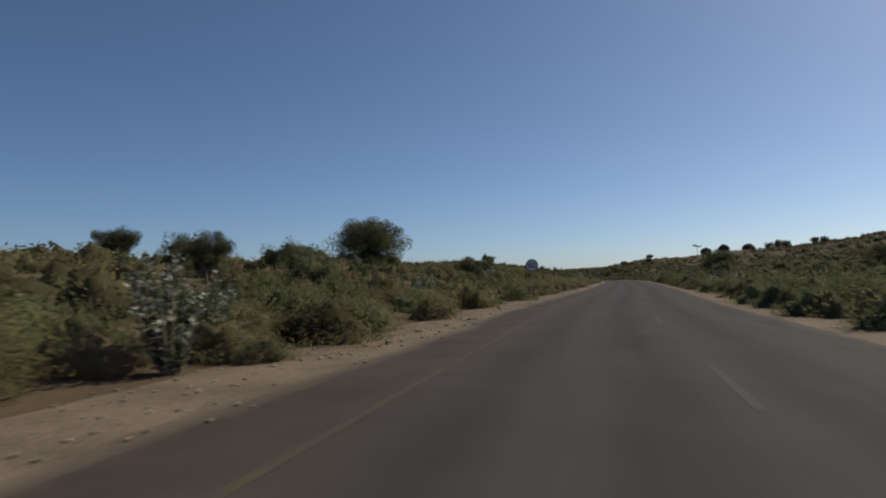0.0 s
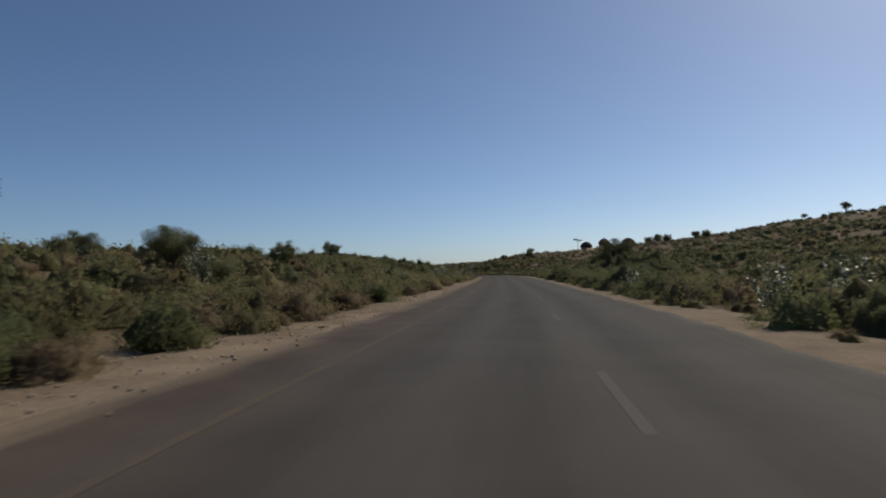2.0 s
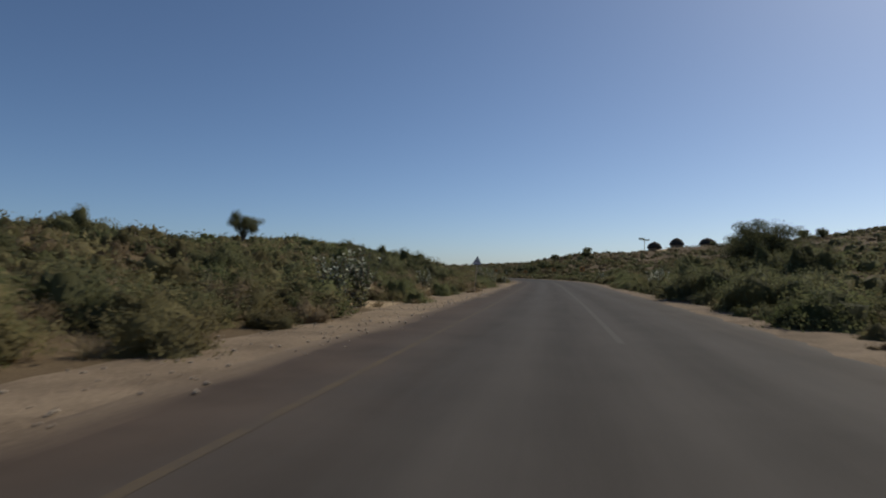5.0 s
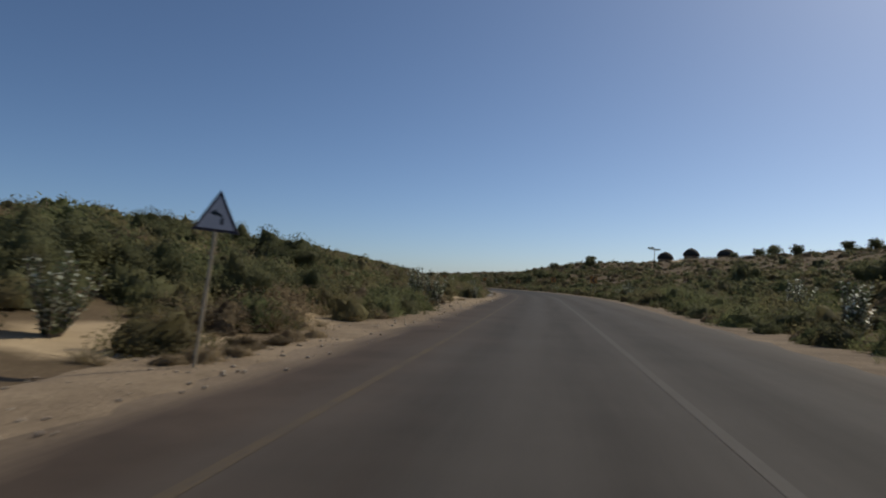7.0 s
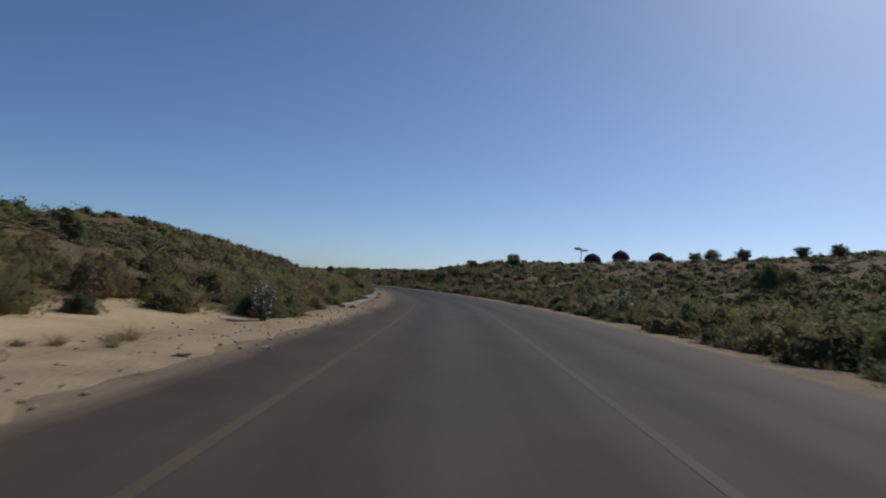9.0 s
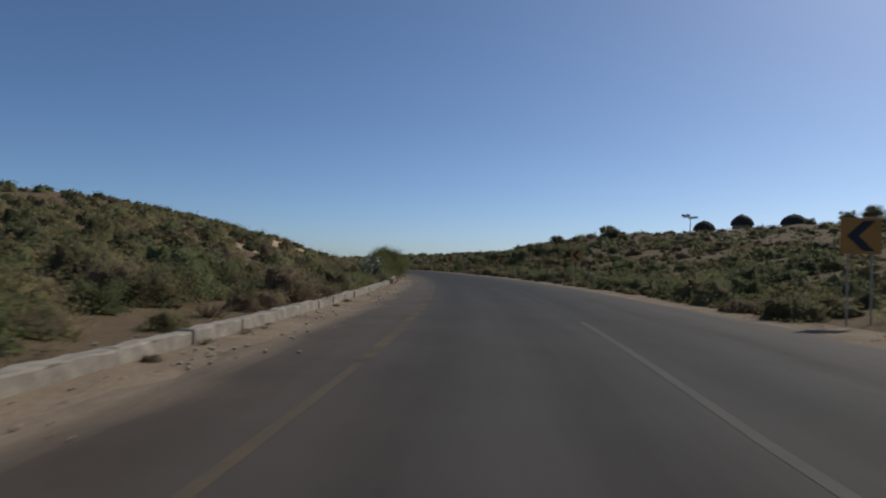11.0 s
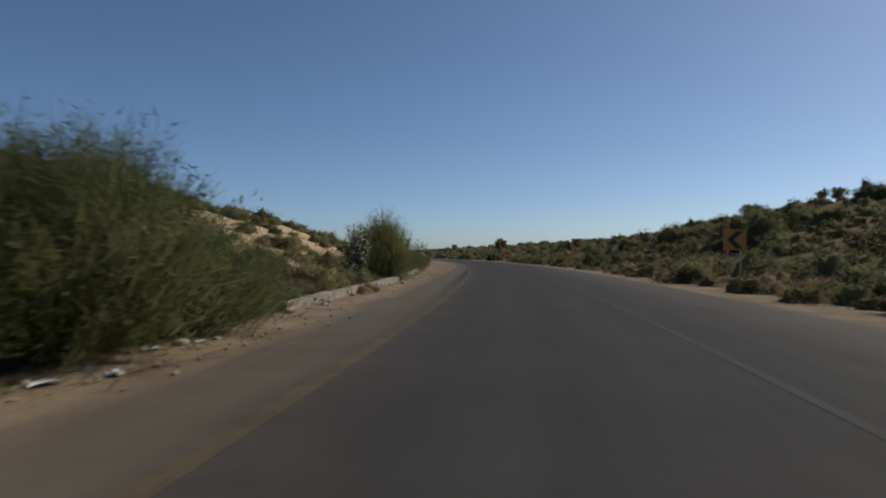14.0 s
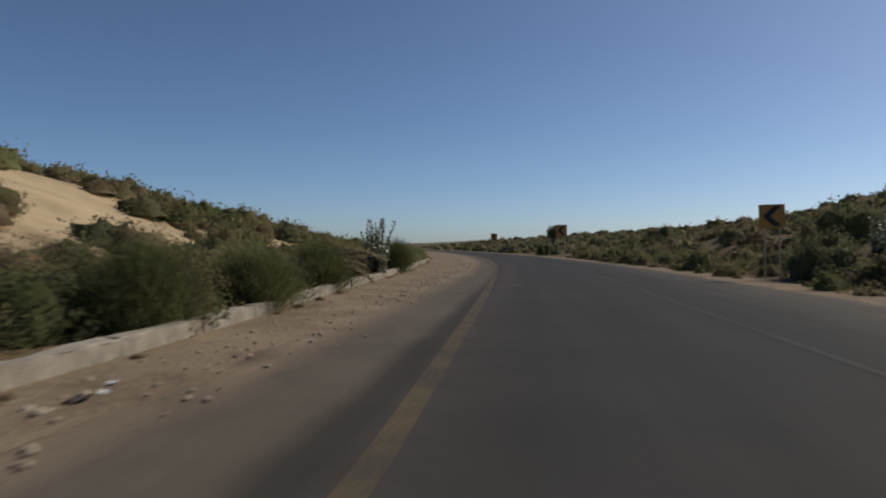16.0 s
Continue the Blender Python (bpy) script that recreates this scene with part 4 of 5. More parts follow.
# ---- scattered scrub ----
def scatter(seed, count, s0, s1, d0, d1, kinds, keep=1.0):
    """Random spots in a stretch along the road, clear of bare sand and of the plants set by hand."""
    rng = random.Random(seed)
    found = []
    for _ in range(count):
        s, d = rng.uniform(s0, s1), rng.uniform(d0, d1)
        kind, low, high = rng.choice(kinds)
        size = low + (high - low) * rng.random() ** 1.5
        clump = 0.5 + 0.5 * math.sin(s * 0.45 + 2 * math.sin(d * 0.5)) * math.cos(d * 0.62 + math.sin(s * 0.21))
        if rng.random() > keep * (0.45 + 0.75 * clump):
            continue
        if d > 0 and d - size * 0.5 < right_edge(s) + 0.3:
            continue
        if d < 0 and -d - size * 0.5 < -float(kerb_line(s)) - 0.1:
            continue
        if 248 < s < 325 and d < -11 and rng.random() > 0.72:
            continue
        if 312 < s < 372 and 84 < d < 122 and (size > 1.1 or rng.random() > 0.4):
            continue
        if any((s - a) ** 2 + (d - b) ** 2 < r * r * (0.55 if a > 239 else 1.0) for a, b, r in BARE) and rng.random() > 0.10:
            continue
        if any((s - a) ** 2 + (d - b) ** 2 < r * r for a, b, r in taken):
            continue
        if s > 236 and d > 0 and kind in ("dark", "green") and rng.random() < 0.45:
            kind = "olive" if rng.random() < 0.5 else "dry"
        if 222 < s < 262 and d < -8 and kind in ("dark", "green") and rng.random() < 0.6:
            kind = "dry"
        found.append((kind, s, d, size, rng.uniform(0.85, 1.35), rng.uniform(0, 6.283), rng.randrange(64)))
    return found


LEFT = [("dry", 0.8, 1.9), ("dry", 0.5, 1.1), ("dry", 0.6, 1.5), ("olive", 1.0, 2.2), ("olive", 0.8, 1.9), ("olive", 0.6, 1.4), ("green", 0.8, 1.9), ("green", 0.7, 1.7), ("dark", 0.7, 1.6), ("tussock", 0.4, 0.9)]
RIGHT = [("green", 0.8, 1.9), ("green", 0.7, 1.6), ("olive", 0.8, 2.0), ("dark", 0.7, 1.9), ("dry", 0.5, 1.3), ("olive", 0.6, 1.4)]
spots = scatter(1, 1250, 2, 340, -11.0, -6.6, LEFT) + scatter(2, 1500, 12, 350, 3.9, 9.5, RIGHT)
nearby = {k: 0 for k in KINDS}
far_spots = []
for spot in spots:
    kind, s, d, size, fat, turn, which = spot
    if nearby[kind] >= 290:
        far_spots.append(spot)
        continue
    nearby[kind] += 1
    name, label, category, _, _, variants = KINDS[kind]
    x, y, z = stand(s, d)
    foot = thing(name, label, category, name.replace("_", " ") + "s beside the road")
    foot.matrix_world = pose(x, y, z - 0.02, 0, 0, math.degrees(turn)) @ Matrix.Diagonal((size * fat, size * fat, size, 1))
    for me, part_name in zip(SHAPES[kind][which % variants], ("woody_base", "foliage")):
        part(part_name, me, None, foot)

far_spots += scatter(3, 3200, -8, 360, -32, -10.8, LEFT + [("olive", 0.8, 1.8), ("dark", 0.8, 1.8)])
far_spots += scatter(4, 3600, 12, 380, 9.3, 40, RIGHT + [("olive", 0.6, 1.4)])
thin_spots = scatter(5, 1300, -20, 440, -120, -31, [("dark", 1.0, 2.4), ("olive", 1.0, 2.0), ("green", 1.0, 2.0)])
thin_spots += scatter(6, 4200, 20, 520, 38, 128, [("dark", 0.8, 2.8), ("olive", 0.7, 1.8), ("dry", 0.6, 1.5), ("olive", 0.6, 1.5)])
thin_spots += scatter(7, 2100, 60, 360, 120, 215, [("dark", 1.0, 2.8), ("olive", 1.0, 2.2)])
thin_spots += scatter(8, 900, 350, 560, -60, 60, [("dark", 0.8, 1.8), ("olive", 0.8, 1.6), ("green", 0.8, 1.6)])
far_spots += scatter(12, 150, 246, 336, -34, -26, [("olive", 0.9, 1.9), ("dark", 0.9, 1.9), ("green", 0.9, 1.7)])
far_spots += scatter(13, 300, 246, 330, -17, -7.5, [("dry", 0.5, 1.0), ("olive", 0.6, 1.1), ("tussock", 0.4, 0.8), ("dry", 0.5, 0.9)])
far_spots += scatter(14, 110, 290, 320, -22, -9.5, [("olive", 0.9, 1.8), ("green", 0.9, 1.7), ("dark", 0.8, 1.6), ("dry", 0.7, 1.2)])
far_spots += scatter(15, 620, 195, 345, 5.2, 7.6, [("dry", 0.3, 0.7), ("tussock", 0.3, 0.6), ("olive", 0.35, 0.8)])
far_spots += scatter(16, 560, 14, 195, 3.6, 6.2, [("dry", 0.3, 0.7), ("tussock", 0.3, 0.6), ("olive", 0.35, 0.8)])
far_plain = scatter(9, 1500, 430, 660, -330, 260, [("dark", 1.2, 2.8), ("olive", 1.2, 2.4)]) + scatter(10, 700, 300, 640, -420, -100, [("dark", 1.2, 2.8), ("olive", 1.2, 2.4)])
far_spots += scatter(22, 1000, 88, 172, -32, -9.5, [("olive", 0.9, 2.0), ("green", 0.9, 1.9), ("dark", 0.8, 1.7), ("dry", 0.6, 1.4)])
far_spots += scatter(23, 520, 222, 338, -52, -23, [("olive", 0.9, 1.9), ("dark", 0.9, 1.9), ("dry", 0.7, 1.5), ("green", 0.9, 1.7)])
far_spots += scatter(21, 130, 288, 345, 18, 50, [("dark", 1.5, 2.8), ("olive", 1.3, 2.4), ("green", 1.3, 2.4)])
thin_spots += scatter(17, 420, 385, 470, -40, 34, [("dark", 1.6, 3.0), ("olive", 1.4, 2.6), ("green", 1.5, 2.6)])
thin_spots += scatter(18, 4200, 20, 440, 36, 124, [("dry", 0.4, 0.8), ("olive", 0.4, 0.9), ("dry", 0.4, 0.7)])
far_spots += scatter(19, 2600, 12, 380, 9.3, 38, [("dry", 0.4, 0.8), ("olive", 0.4, 0.9), ("olive", 0.5, 1.0)])
thin_spots = [p for p in thin_spots if p[2] > 0 or p[1] > 0]


core_geo = Geo()
heart(core_geo, np.random.default_rng(3), 3, 0.80, fine=(7, 3))
CORE_V, CORE_F = core_geo.v[0], core_geo.f[0]


def massed(list_of_spots, thin, name, label):
    """Countless plants in one object for each kind."""
    rng = np.random.default_rng(11)
    for kind, row in KINDS.items():
        mine = [p for p in list_of_spots if p[0] == kind]
        if not mine:
            continue
        s, d = np.array([p[1] for p in mine]), np.array([p[2] for p in mine])
        x, y = road_point(s, d)
        z = ground_height(x, y)
        geo = Geo()
        for i, (_, _, _, size, fat, turn, which) in enumerate(mine):
            c, k = math.cos(turn), math.sin(turn)
            shape = FAR_GEOS[kind][which % row[5]][1]
            step = min(thin, 3) if kind == "tussock" else thin
            first = rng.integers(step)
            for v, f in zip(shape.v, shape.f):
                corners = f.shape[1]
                if not len(v):
                    cap = core_geo.f[1] if thin > 20 else f - last[0]
                    geo.v.append(v)
                    geo.f.append(cap + last[1])
                    continue
                last = (f.min(), geo.n)
                if corners == 3 and len(f) == 60:
                    continue
                use = f - f.min()
                if len(v) == 56 and thin > 20:
                    v, use = CORE_V, CORE_F
                if len(v) == corners * len(f):
                    quads = v.reshape(-1, corners, 3)[first::step]
                    middle = quads.mean(1, keepdims=True)
                    v = ((quads - middle) * (1.0 if kind == "tussock" else math.sqrt(step) * 0.72) + middle).reshape(-1, 3)
                    use = np.arange(len(v)).reshape(-1, corners)
                w = v * (size * fat, size * fat, size)
                geo.add(np.stack([w[:, 0] * c - w[:, 1] * k + x[i], w[:, 0] * k + w[:, 1] * c + y[i], w[:, 2] + z[i] - 0.03], 1), use)
        tagged(part(name + "_" + row[0], geo.mesh(name, row[3], True), row[3]), label + ", " + row[1].split(" on ")[0], "scrub", kind="stuff")


massed([p for p in far_spots if abs(p[2]) < 13 and p[3] >= 0.8], 3, "verge_scrub", "many plants close to the road")
massed([p for p in far_spots if abs(p[2]) < 22 and not (abs(p[2]) < 13 and p[3] >= 0.8)], 7, "bank_scrub", "many plants on the banks")
massed([p for p in far_spots if abs(p[2]) >= 22], 13, "upper_scrub", "many plants higher up the banks")
massed(far_plain, 80, "plain_scrub", "countless plants on the far plain")
massed(thin_spots, 46, "distant_scrub", "countless plants on far slopes")


# ---- kerb ----
def kerb_stone(seed):
    bm = block(-0.125, 0.125, -1.0, 1.0, -0.2, 0.235, 0.014)
    rng = random.Random(seed)
    bmesh.ops.subdivide_edges(bm, edges=[e for e in bm.edges if e.calc_length() > 1.0], cuts=6)
    for v in bm.verts:
        v.co += Vector((rng.uniform(-1, 1), 0, rng.uniform(-1.6, 0.5))) * 0.02
    me = bpy.data.meshes.new("kerb_stone")
    bm.to_mesh(me)
    bm.free()
    me.materials.append(CONCRETE)
    return me


kerb_meshes = [kerb_stone(k) for k in range(5)]
kerb = tagged(thing("kerb", "broken pale concrete kerb along the outer shoulder", "kerb"), kind="structure")
for s0, s1 in [(181.2, 231), (235.2, 250.4), (257.5, 273.4), (274.8, 345)]:
    s = s0 + 1.0
    while s + 1.0 <= s1 + 0.4:
        x, y = road_point(s, float(kerb_line(s)))
        h = float(np.interp(s, S_AXIS, H_AXIS)) + math.atan2(float(kerb_line(s + 1) - kerb_line(s - 1)), 2.0)
        stone = part("kerb_stone", pick.choice(kerb_meshes), None, kerb)
        stone.matrix_world = pose(float(x) + pick.uniform(-0.02, 0.02), float(y), pick.uniform(-0.018, 0.01) - (0.10 if s < 192 else 0.0), pick.uniform(-0.35, 0.35), pick.uniform(-1.4, 1.4), -math.degrees(h) + pick.uniform(-0.35, 0.35))
        s += 2.0 if pick.random() > 0.04 else 2.08


# ---- signs ----
def disc(radius, depth, sides=40):
    bm = bmesh.new()
    bmesh.ops.create_cone(bm, cap_ends=True, segments=sides, radius1=radius, radius2=radius, depth=depth, matrix=pose(0, 0, 0, 90))
    return bm


def prism(corners, y0, y1):
    """A flat plate with the given outline in x and z."""
    bm = bmesh.new()
    a, b = [bm.verts.new((x, y0, z)) for x, z in corners], [bm.verts.new((x, y1, z)) for x, z in corners]
    bm.faces.new(a)
    bm.faces.new(b[::-1])
    for i in range(len(a)):
        j = (i + 1) % len(a)
        bm.faces.new((a[j], a[i], b[i], b[j]))
    bmesh.ops.recalc_face_normals(bm, faces=bm.faces[:])
    return bm


def post_mesh(high):
    bm = bmesh.new()
    bmesh.ops.create_cone(bm, cap_ends=True, segments=14, radius1=0.025, radius2=0.025, depth=high + 0.3, matrix=pose(0, 0.02, high / 2 - 0.15))
    return bm


def speed_sign():
    sign = thing("speed_limit_sign", "round white speed limit sign with dark rim on a thin post", "road sign")
    part("post", post_mesh(2.1), STEEL, sign, "thin pale steel post")
    part("rim", disc(0.365, 0.008), SIGN_RIM, sign, "dark rim")
    part("face", disc(0.315, 0.012), SIGN_WHITE, sign, "dusty white face")
    for name in ("rim", "face"):
        for ob in sign.children:
            if ob.name.split(".")[0] == name:
                ob.location.z = 2.0
    words = bpy.data.curves.new("number", "FONT")
    words.body, words.size, words.align_x, words.align_y, words.extrude = "60", 0.50, "CENTER", "CENTER", 0.002
    words.materials.append(SIGN_BLACK)
    text = new("number", words)
    text.parent = sign
    text.matrix_local = pose(0, -0.009, 2.0, 90)
    return sign


def triangle_sign():
    sign = thing("bend_warning_sign", "triangular white bend warning sign with dark border on a post", "road sign")
    part("post", post_mesh(2.06), STEEL, sign, "thin rusty steel post")

    def tri(side):
        h = side * 0.866
        return [(-side / 2, -h / 3), (side / 2, -h / 3), (0, h * 2 / 3)]

    for name, side, front, back, mat in (("border", 0.66, -0.004, 0.004, SIGN_RIM), ("face", 0.52, -0.008, -0.004, SIGN_WHITE)):
        part(name, prism(tri(side), front, back), mat, sign).location.z = 2.0
    stem = [(0.055, -0.09), (0.095, -0.09), (0.095, 0.0), (0.055, 0.0)]
    head = [(-0.11, 0.055), (-0.02, 0.12), (-0.02, 0.085), (0.075, 0.04), (0.06, 0.005), (-0.02, 0.045), (-0.02, 0.02)]
    for outline in (stem, head):
        part("arrow", prism(outline, -0.011, -0.008), SIGN_BLACK, sign, "black bent arrow").location.z = 2.0
    return sign


def chevron_sign():
    sign = thing("chevron_sign", "square yellow chevron board with black arrow on two posts", "road sign", "chevron signs on the bend")
    for x in (-0.25, 0.25):
        part("post", post_mesh(2.3), STEEL, sign).location.x = x
    part("board", block(-0.43, 0.43, -0.008, 0.0, -0.43, 0.43, 0.003), SIGN_YELLOW, sign, "dull orange-yellow board").location.z = 2.1
    arrow = [(-0.30, 0.0), (0.05, 0.36), (0.30, 0.36), (-0.04, 0.0), (0.30, -0.36), (0.05, -0.36)]
    part("arrow", prism(arrow, -0.012, -0.008), SIGN_BLACK, sign, "black arrow").location.z = 2.1
    return sign


def face_back(s, d, toward, lean_x=0.0, lean_y=0.0):
    """At the road's side, turned to the traffic that comes up the road."""
    x, y, z = stand(s, d)
    return pose(x, y, z, lean_x, lean_y, math.degrees(-float(np.interp(s, S_AXIS, H_AXIS))) + toward)


speed_sign().matrix_world = face_back(40.2, -6.0, 4, 0, 2.5)
triangle_sign().matrix_world = face_back(128.8, -6.08, 6, -2, 5.5)
first_chevron = chevron_sign()
first_chevron.matrix_world = face_back(205.5, 6.9, -14, 0, 1)
for s, d, turn, up in [(238.6, 7.6, -14, 0.0), (271.6, 7.8, -12, -0.35), (304.7, 6.3, -10, 0.25), (352, 5.0, -8, 0.0), (404, 4.6, -8, 0.0)]:
    board = copy_thing(first_chevron, Matrix.Translation((0, 0, up)) @ face_back(s, d, turn, pick.uniform(-1, 1), pick.uniform(-2, 2)))
    if s > 340:  # the larger boards at the far end of the bend
        board.scale = (1.4, 1.4, 1.45)


# ---- village on the ridge ----
def lathe(profile, sides=28, seed=0, rough=0.0):
    rng = np.random.default_rng(seed)
    a = np.arange(sides) * 2 * np.pi / sides
    r, z = np.array(profile).T
    v = np.stack([r[:, None] * np.cos(a), r[:, None] * np.sin(a), np.repeat(z[:, None], sides, 1)], 2)
    v = v + rng.normal(0, rough, v.shape)
    f = [(i * sides + j, i * sides + (j + 1) % sides, (i + 1) * sides + (j + 1) % sides, (i + 1) * sides + j) for i in range(len(r) - 1) for j in range(sides)]
    return Geo().add(v.reshape(-1, 3), f)


def hut(seed, wide, high):
    home = thing("thatched_hut", "round mud hut with a dark domed thatch roof", "hut", "huts on the ridge")
    w = wide / 2
    part("wall", lathe([(w * 0.86, -0.4), (w * 0.86, 0.5), (w * 0.85, high * 0.42)], 28, seed, 0.02).mesh("wall", MUD, True), None, home)
    part("roof", lathe([(w, high * 0.30), (w * 1.0, high * 0.36), (w * 0.90, high * 0.58), (w * 0.70, high * 0.78), (w * 0.42, high * 0.92), (w * 0.14, high * 1.0), (0.02, high * 1.04)], 28, seed, 0.05).mesh("roof", THATCH, True), None, home, "dark weathered thatch")
    part("door", block(-0.45, 0.45, -w * 0.86 - 0.06, -w * 0.86 + 0.08, 0, 1.6, 0.02), WOOD, home, "dark plank door")
    return home


for k, (s, d, wide, high) in enumerate([(359.8, 102.9, 6.8, 4.3), (349, 105.4, 6.4, 4.4), (339.1, 111.8, 7.0, 4.0)]):
    x, y, z = stand(s, d)
    hut(k, wide, high).matrix_world = pose(x, y, z, 0, 0, 20 + 25 * k)
fence_line = [(354, 104), (344, 105), (339, 106), (334, 108), (329, 110), (325, 111)]
fence = thing("brush_fence", "low dark brushwood fence joining the huts", "fence")
for k, (a, b) in enumerate(zip(fence_line, fence_line[1:])):
    (x0, y0, z0), (x1, y1, z1) = stand(*a), stand(*b)
    rng = np.random.default_rng(60 + k)
    n = 260
    f = rng.uniform(0, 1, (n, 1))
    at = np.array((x0, y0, z0)) * (1 - f) + np.array((x1, y1, z1)) * f + np.stack([rng.normal(0, 0.2, n), rng.normal(0, 0.2, n), rng.uniform(0, 1.2, n)], 1)
    part("brushwood", Geo().add(*leaf_faces(rng, at, 0.8, 0.09, np.array((0, 0, 0.8)))).mesh("brushwood", WOOD), None, fence)
rng_t = np.random.default_rng(5)
lone = thing("lone_tree", "tall thin bare-trunked tree with a small flat crown", "tree")
lx, ly, lz = stand(358.8, 96.7)
lone.matrix_world = pose(lx, ly, lz)
trunk_geo = Geo()
trunk_line = bent(rng_t, (0, 0, -0.2), (0.02, 0, 1), 5.0, 6, 0.03)
tube(trunk_geo, trunk_line, np.linspace(0.17, 0.10, 7), 8)
crown_geo = Geo()
for dx, dy, dz, r in [(-1.6, 0.2, 0.9, 0.9), (-0.9, -0.6, 1.2, 0.9), (0.9, 0.3, 0.5, 0.75), (1.7, -0.3, 0.6, 0.8), (-0.2, 0.5, 0.8, 0.7), (-2.1, 0.0, 1.2, 0.6)]:
    tip = trunk_line[-1] + (dx, dy, dz)
    tube(trunk_geo, [trunk_line[-1], (trunk_line[-1] + tip) / 2 + (0, 0, 0.1), tip], [0.08, 0.06, 0.02], 5)
    at = tip + unit(rng_t.normal(size=(260, 3))) * r * rng_t.uniform(0.3, 1.0, (260, 1)) * (1, 1, 0.55)
    crown_geo.add(*leaf_faces(rng_t, at, 0.22, 0.10))
part("trunk", trunk_geo.mesh("trunk", BARK), None, lone)
part("crown", crown_geo.mesh("crown", DARK), None, lone)


# ---- stones and litter ----
def pebble(seed):
    rng = random.Random(seed)
    bm = bmesh.new()
    bmesh.ops.create_icosphere(bm, subdivisions=2, radius=0.5)
    for v in bm.verts:
        v.co *= 1 + 0.35 * noise.noise(v.co * 1.6 + Vector((seed, 0, 0)))
        v.co.z *= 0.6
    me = bpy.data.meshes.new("stone")
    bm.to_mesh(me)
    bm.free()
    me.materials.append(STONE)
    return me


pebbles = [pebble(k) for k in range(5)]
for s, d, size in [(271.0, -5.86, 0.24), (270.6, -5.95, 0.16), (284.6, -6.2, 0.10), (252.6, -6.0, 0.22), (254, -6.1, 0.15), (253.2, -5.8, 0.12), (182, -6.4, 0.3), (183, -6.1, 0.22), (153.5, -6.2, 0.16), (152.2, -6.6, 0.2),
                   (154.6, -6.7, 0.18), (284.5, -6.0, 0.12), (285.1, -6.1, 0.10), (158, -6.4, 0.14), (231.8, -6.5, 0.2), (233.6, -6.2, 0.14), (232.8, -6.7, 0.18)]:
    x, y, z = stand(s, d)
    rock = part("stone", pick.choice(pebbles), None)
    tagged(rock, "loose pale stone on the sandy shoulder", "stone", "stones on the shoulder")
    rock.matrix_world = pose(x, y, z + size * 0.16, pick.uniform(-20, 20), pick.uniform(-20, 20), pick.uniform(0, 360)) @ Matrix.Scale(size, 4)
for k in range(34):
    s, d, size = pick.uniform(33.5, 39.5), pick.gauss(-6.75, 0.28), pick.uniform(0.05, 0.17)
    x, y, z = stand(s, d)
    rock = tagged(part("stone", pick.choice(pebbles), None), "rough broken stone along an eroded sandy edge", "stone", "stones on the shoulder")
    rock.matrix_world = pose(x, y, z + size * 0.16, pick.uniform(-30, 30), pick.uniform(-30, 30), pick.uniform(0, 360)) @ Matrix.Scale(size, 4)
rng_s = np.random.default_rng(31)
grit = Geo()
ball = np.array([(1, 0, 0), (-1, 0, 0), (0, 1, 0), (0, -1, 0), (0, 0, 0.7), (0, 0, -0.7)])
faces8 = [(0, 2, 4), (2, 1, 4), (1, 3, 4), (3, 0, 4), (2, 0, 5), (1, 2, 5), (3, 1, 5), (0, 3, 5)]
gs, gd = rng_s.uniform(4, 330, 4200), -rng_s.choice([5.4, 5.8, 6.1, 6.7, 7.4], 4200) + rng_s.normal(0, 0.35, 4200)
gxx, gyy = road_point(gs, gd)
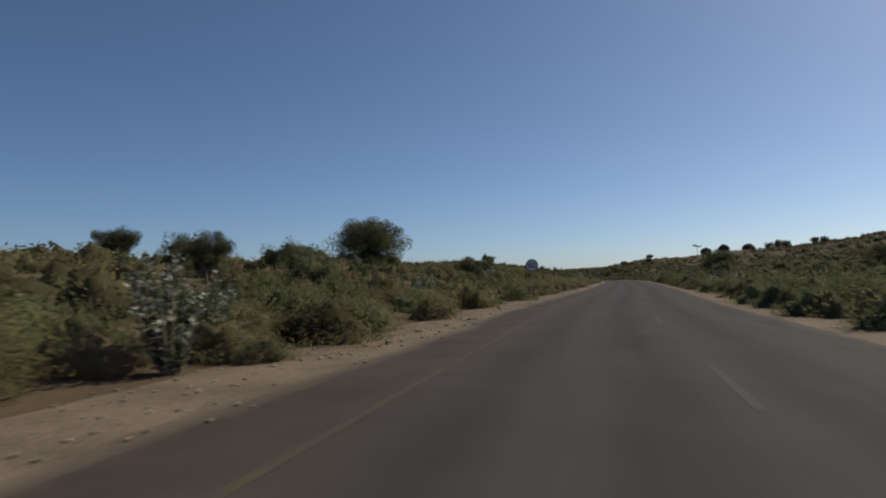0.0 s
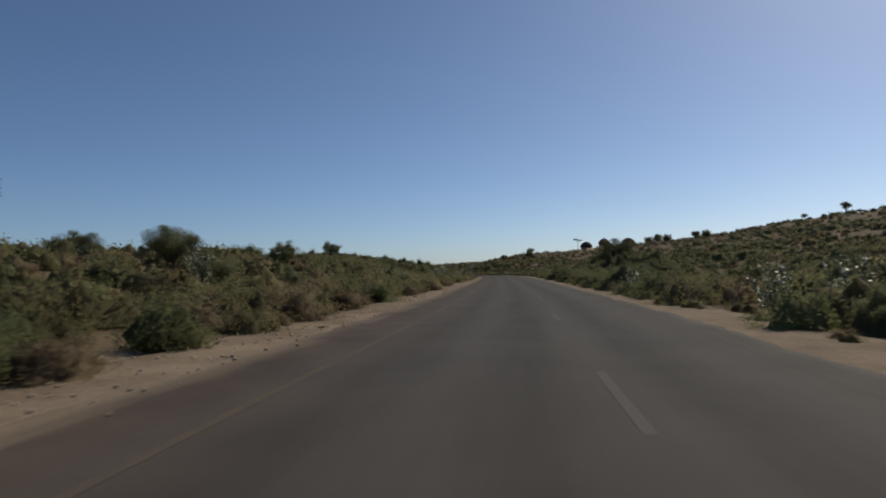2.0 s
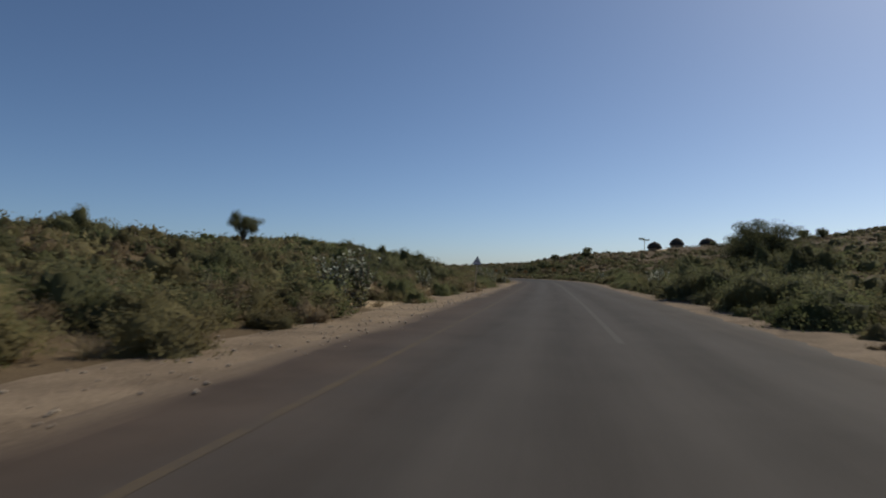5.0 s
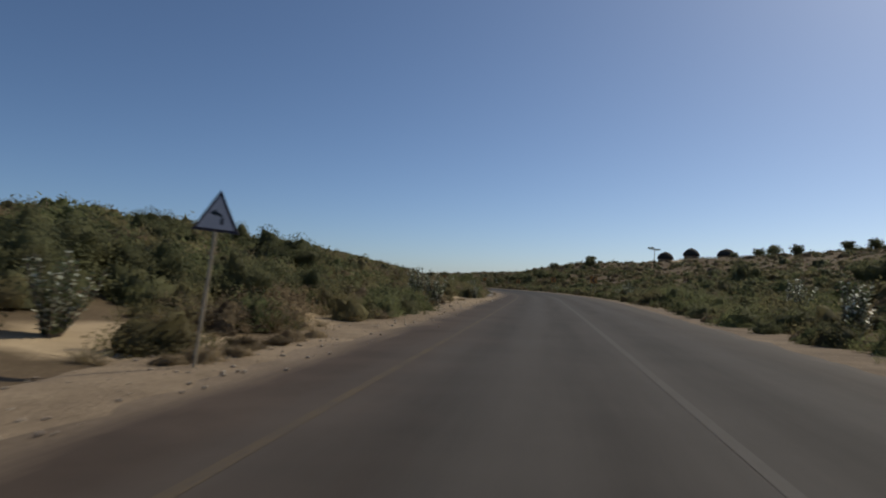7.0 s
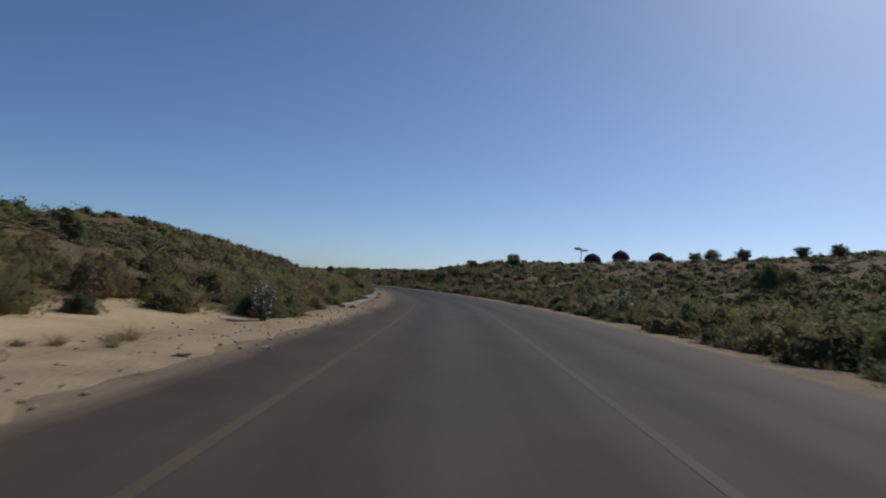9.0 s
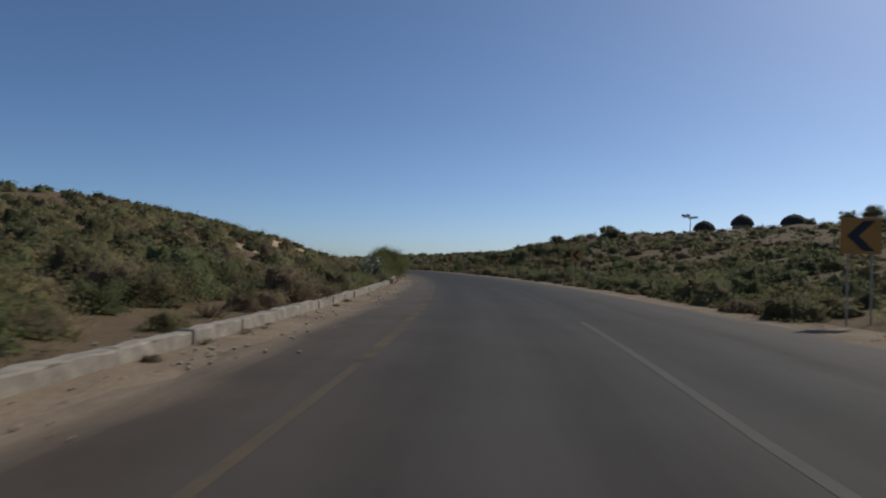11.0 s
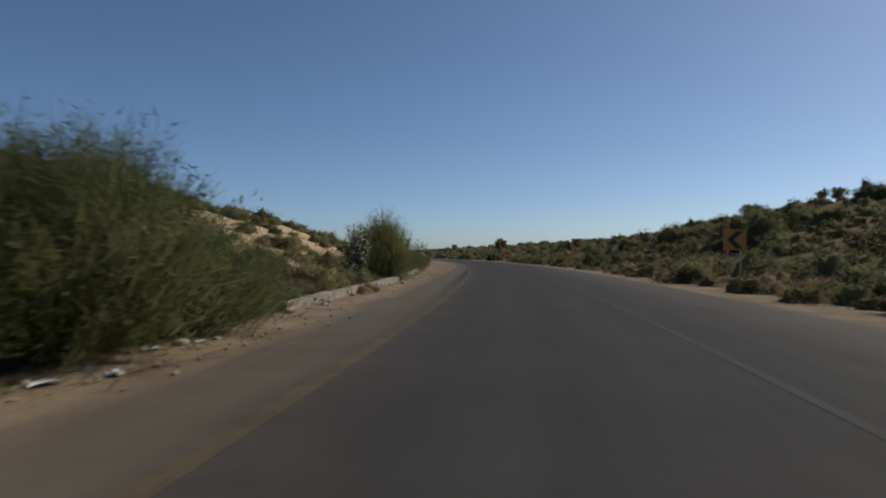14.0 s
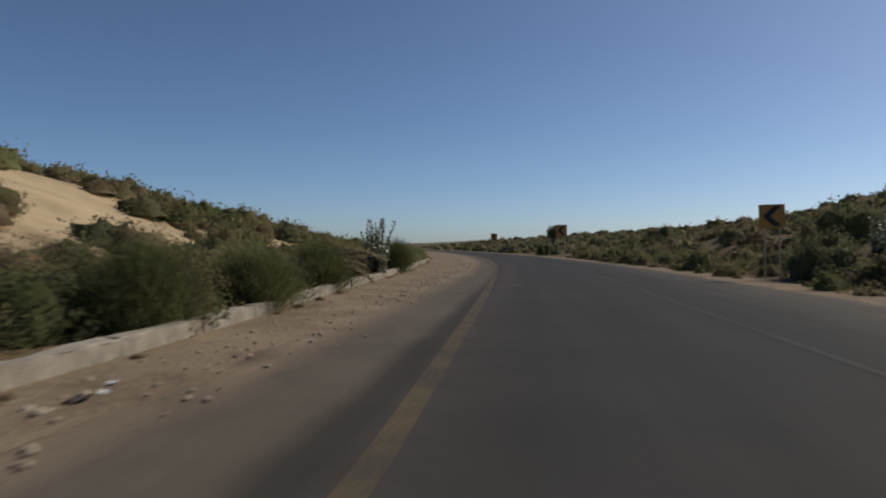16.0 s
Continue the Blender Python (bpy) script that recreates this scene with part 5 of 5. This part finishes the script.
gzz = np.maximum(ground_height(gxx, gyy), np.where(gd > -7.2, 0.008, -1.0))
for k in range(4200):
    grit.add(ball * rng_s.uniform(0.6, 1.3, (6, 3)) * rng_s.uniform(0.012, 0.05) + (gxx[k], gyy[k], gzz[k] + 0.01), faces8)
tagged(part("gravel", grit.mesh("gravel", STONE), None), "loose gravel strewn along the sandy shoulder", "gravel", kind="stuff")


def scrap(seed, material, name, label, s, d, size, up=0.0):
    """A crumpled scrap lying on the shoulder."""
    rng = random.Random(seed)
    bm = bmesh.new()
    bmesh.ops.create_grid(bm, x_segments=5, y_segments=5, size=0.5)
    for v in bm.verts:
        v.co.z += rng.uniform(0, 0.35)
    bmesh.ops.solidify(bm, geom=bm.faces[:], thickness=0.02)
    x, y, z = stand(s, d)
    ob = part(name, bm, material)
    tagged(ob, label, "litter")
    ob.matrix_world = pose(x, y, max(z, up) + 0.005, 0, 0, rng.uniform(0, 360)) @ Matrix.Diagonal((size, size * 0.7, size * 0.6, 1))


for k, (s, d, size) in enumerate([(252.9, -5.9, 0.16), (259.6, -6.0, 0.22), (285.2, -6.0, 0.12), (285.5, -6.15, 0.14), (250.5, -5.6, 0.22), (249.9, -5.9, 0.26), (271.2, -5.8, 0.3), (252.2, -6.2, 0.2), (245.4, -6.0, 0.15), (229.5, -5.0, 0.15), (165.2, -4.9, 0.14), (236, -4.6, 0.12)]):
    scrap(k, PAPER, "paper_scrap", "crumpled white paper scrap lying beside the road", s, d, size, 0.0 if d > -5.3 else -1.0)
scrap(80, STONE, "flat_scrap", "flattened grey scrap lying on the asphalt", 67.2, -1.4, 0.06)
for k, (s, d, size) in enumerate([(19, -5.9, 0.16), (21, -5.7, 0.14), (23.5, -5.6, 0.18), (163.6, -5.6, 0.2), (181.6, -6.0, 0.3), (284.9, -6.0, 0.22), (31, -6.0, 0.2), (53, -5.6, 0.22), (71.5, -6.3, 0.25)]):
    scrap(40 + k, RAG, "dark_scrap", "dark crumpled rag lying on the shoulder", s, d, size, 0.0 if d > -5.3 else -1.0)
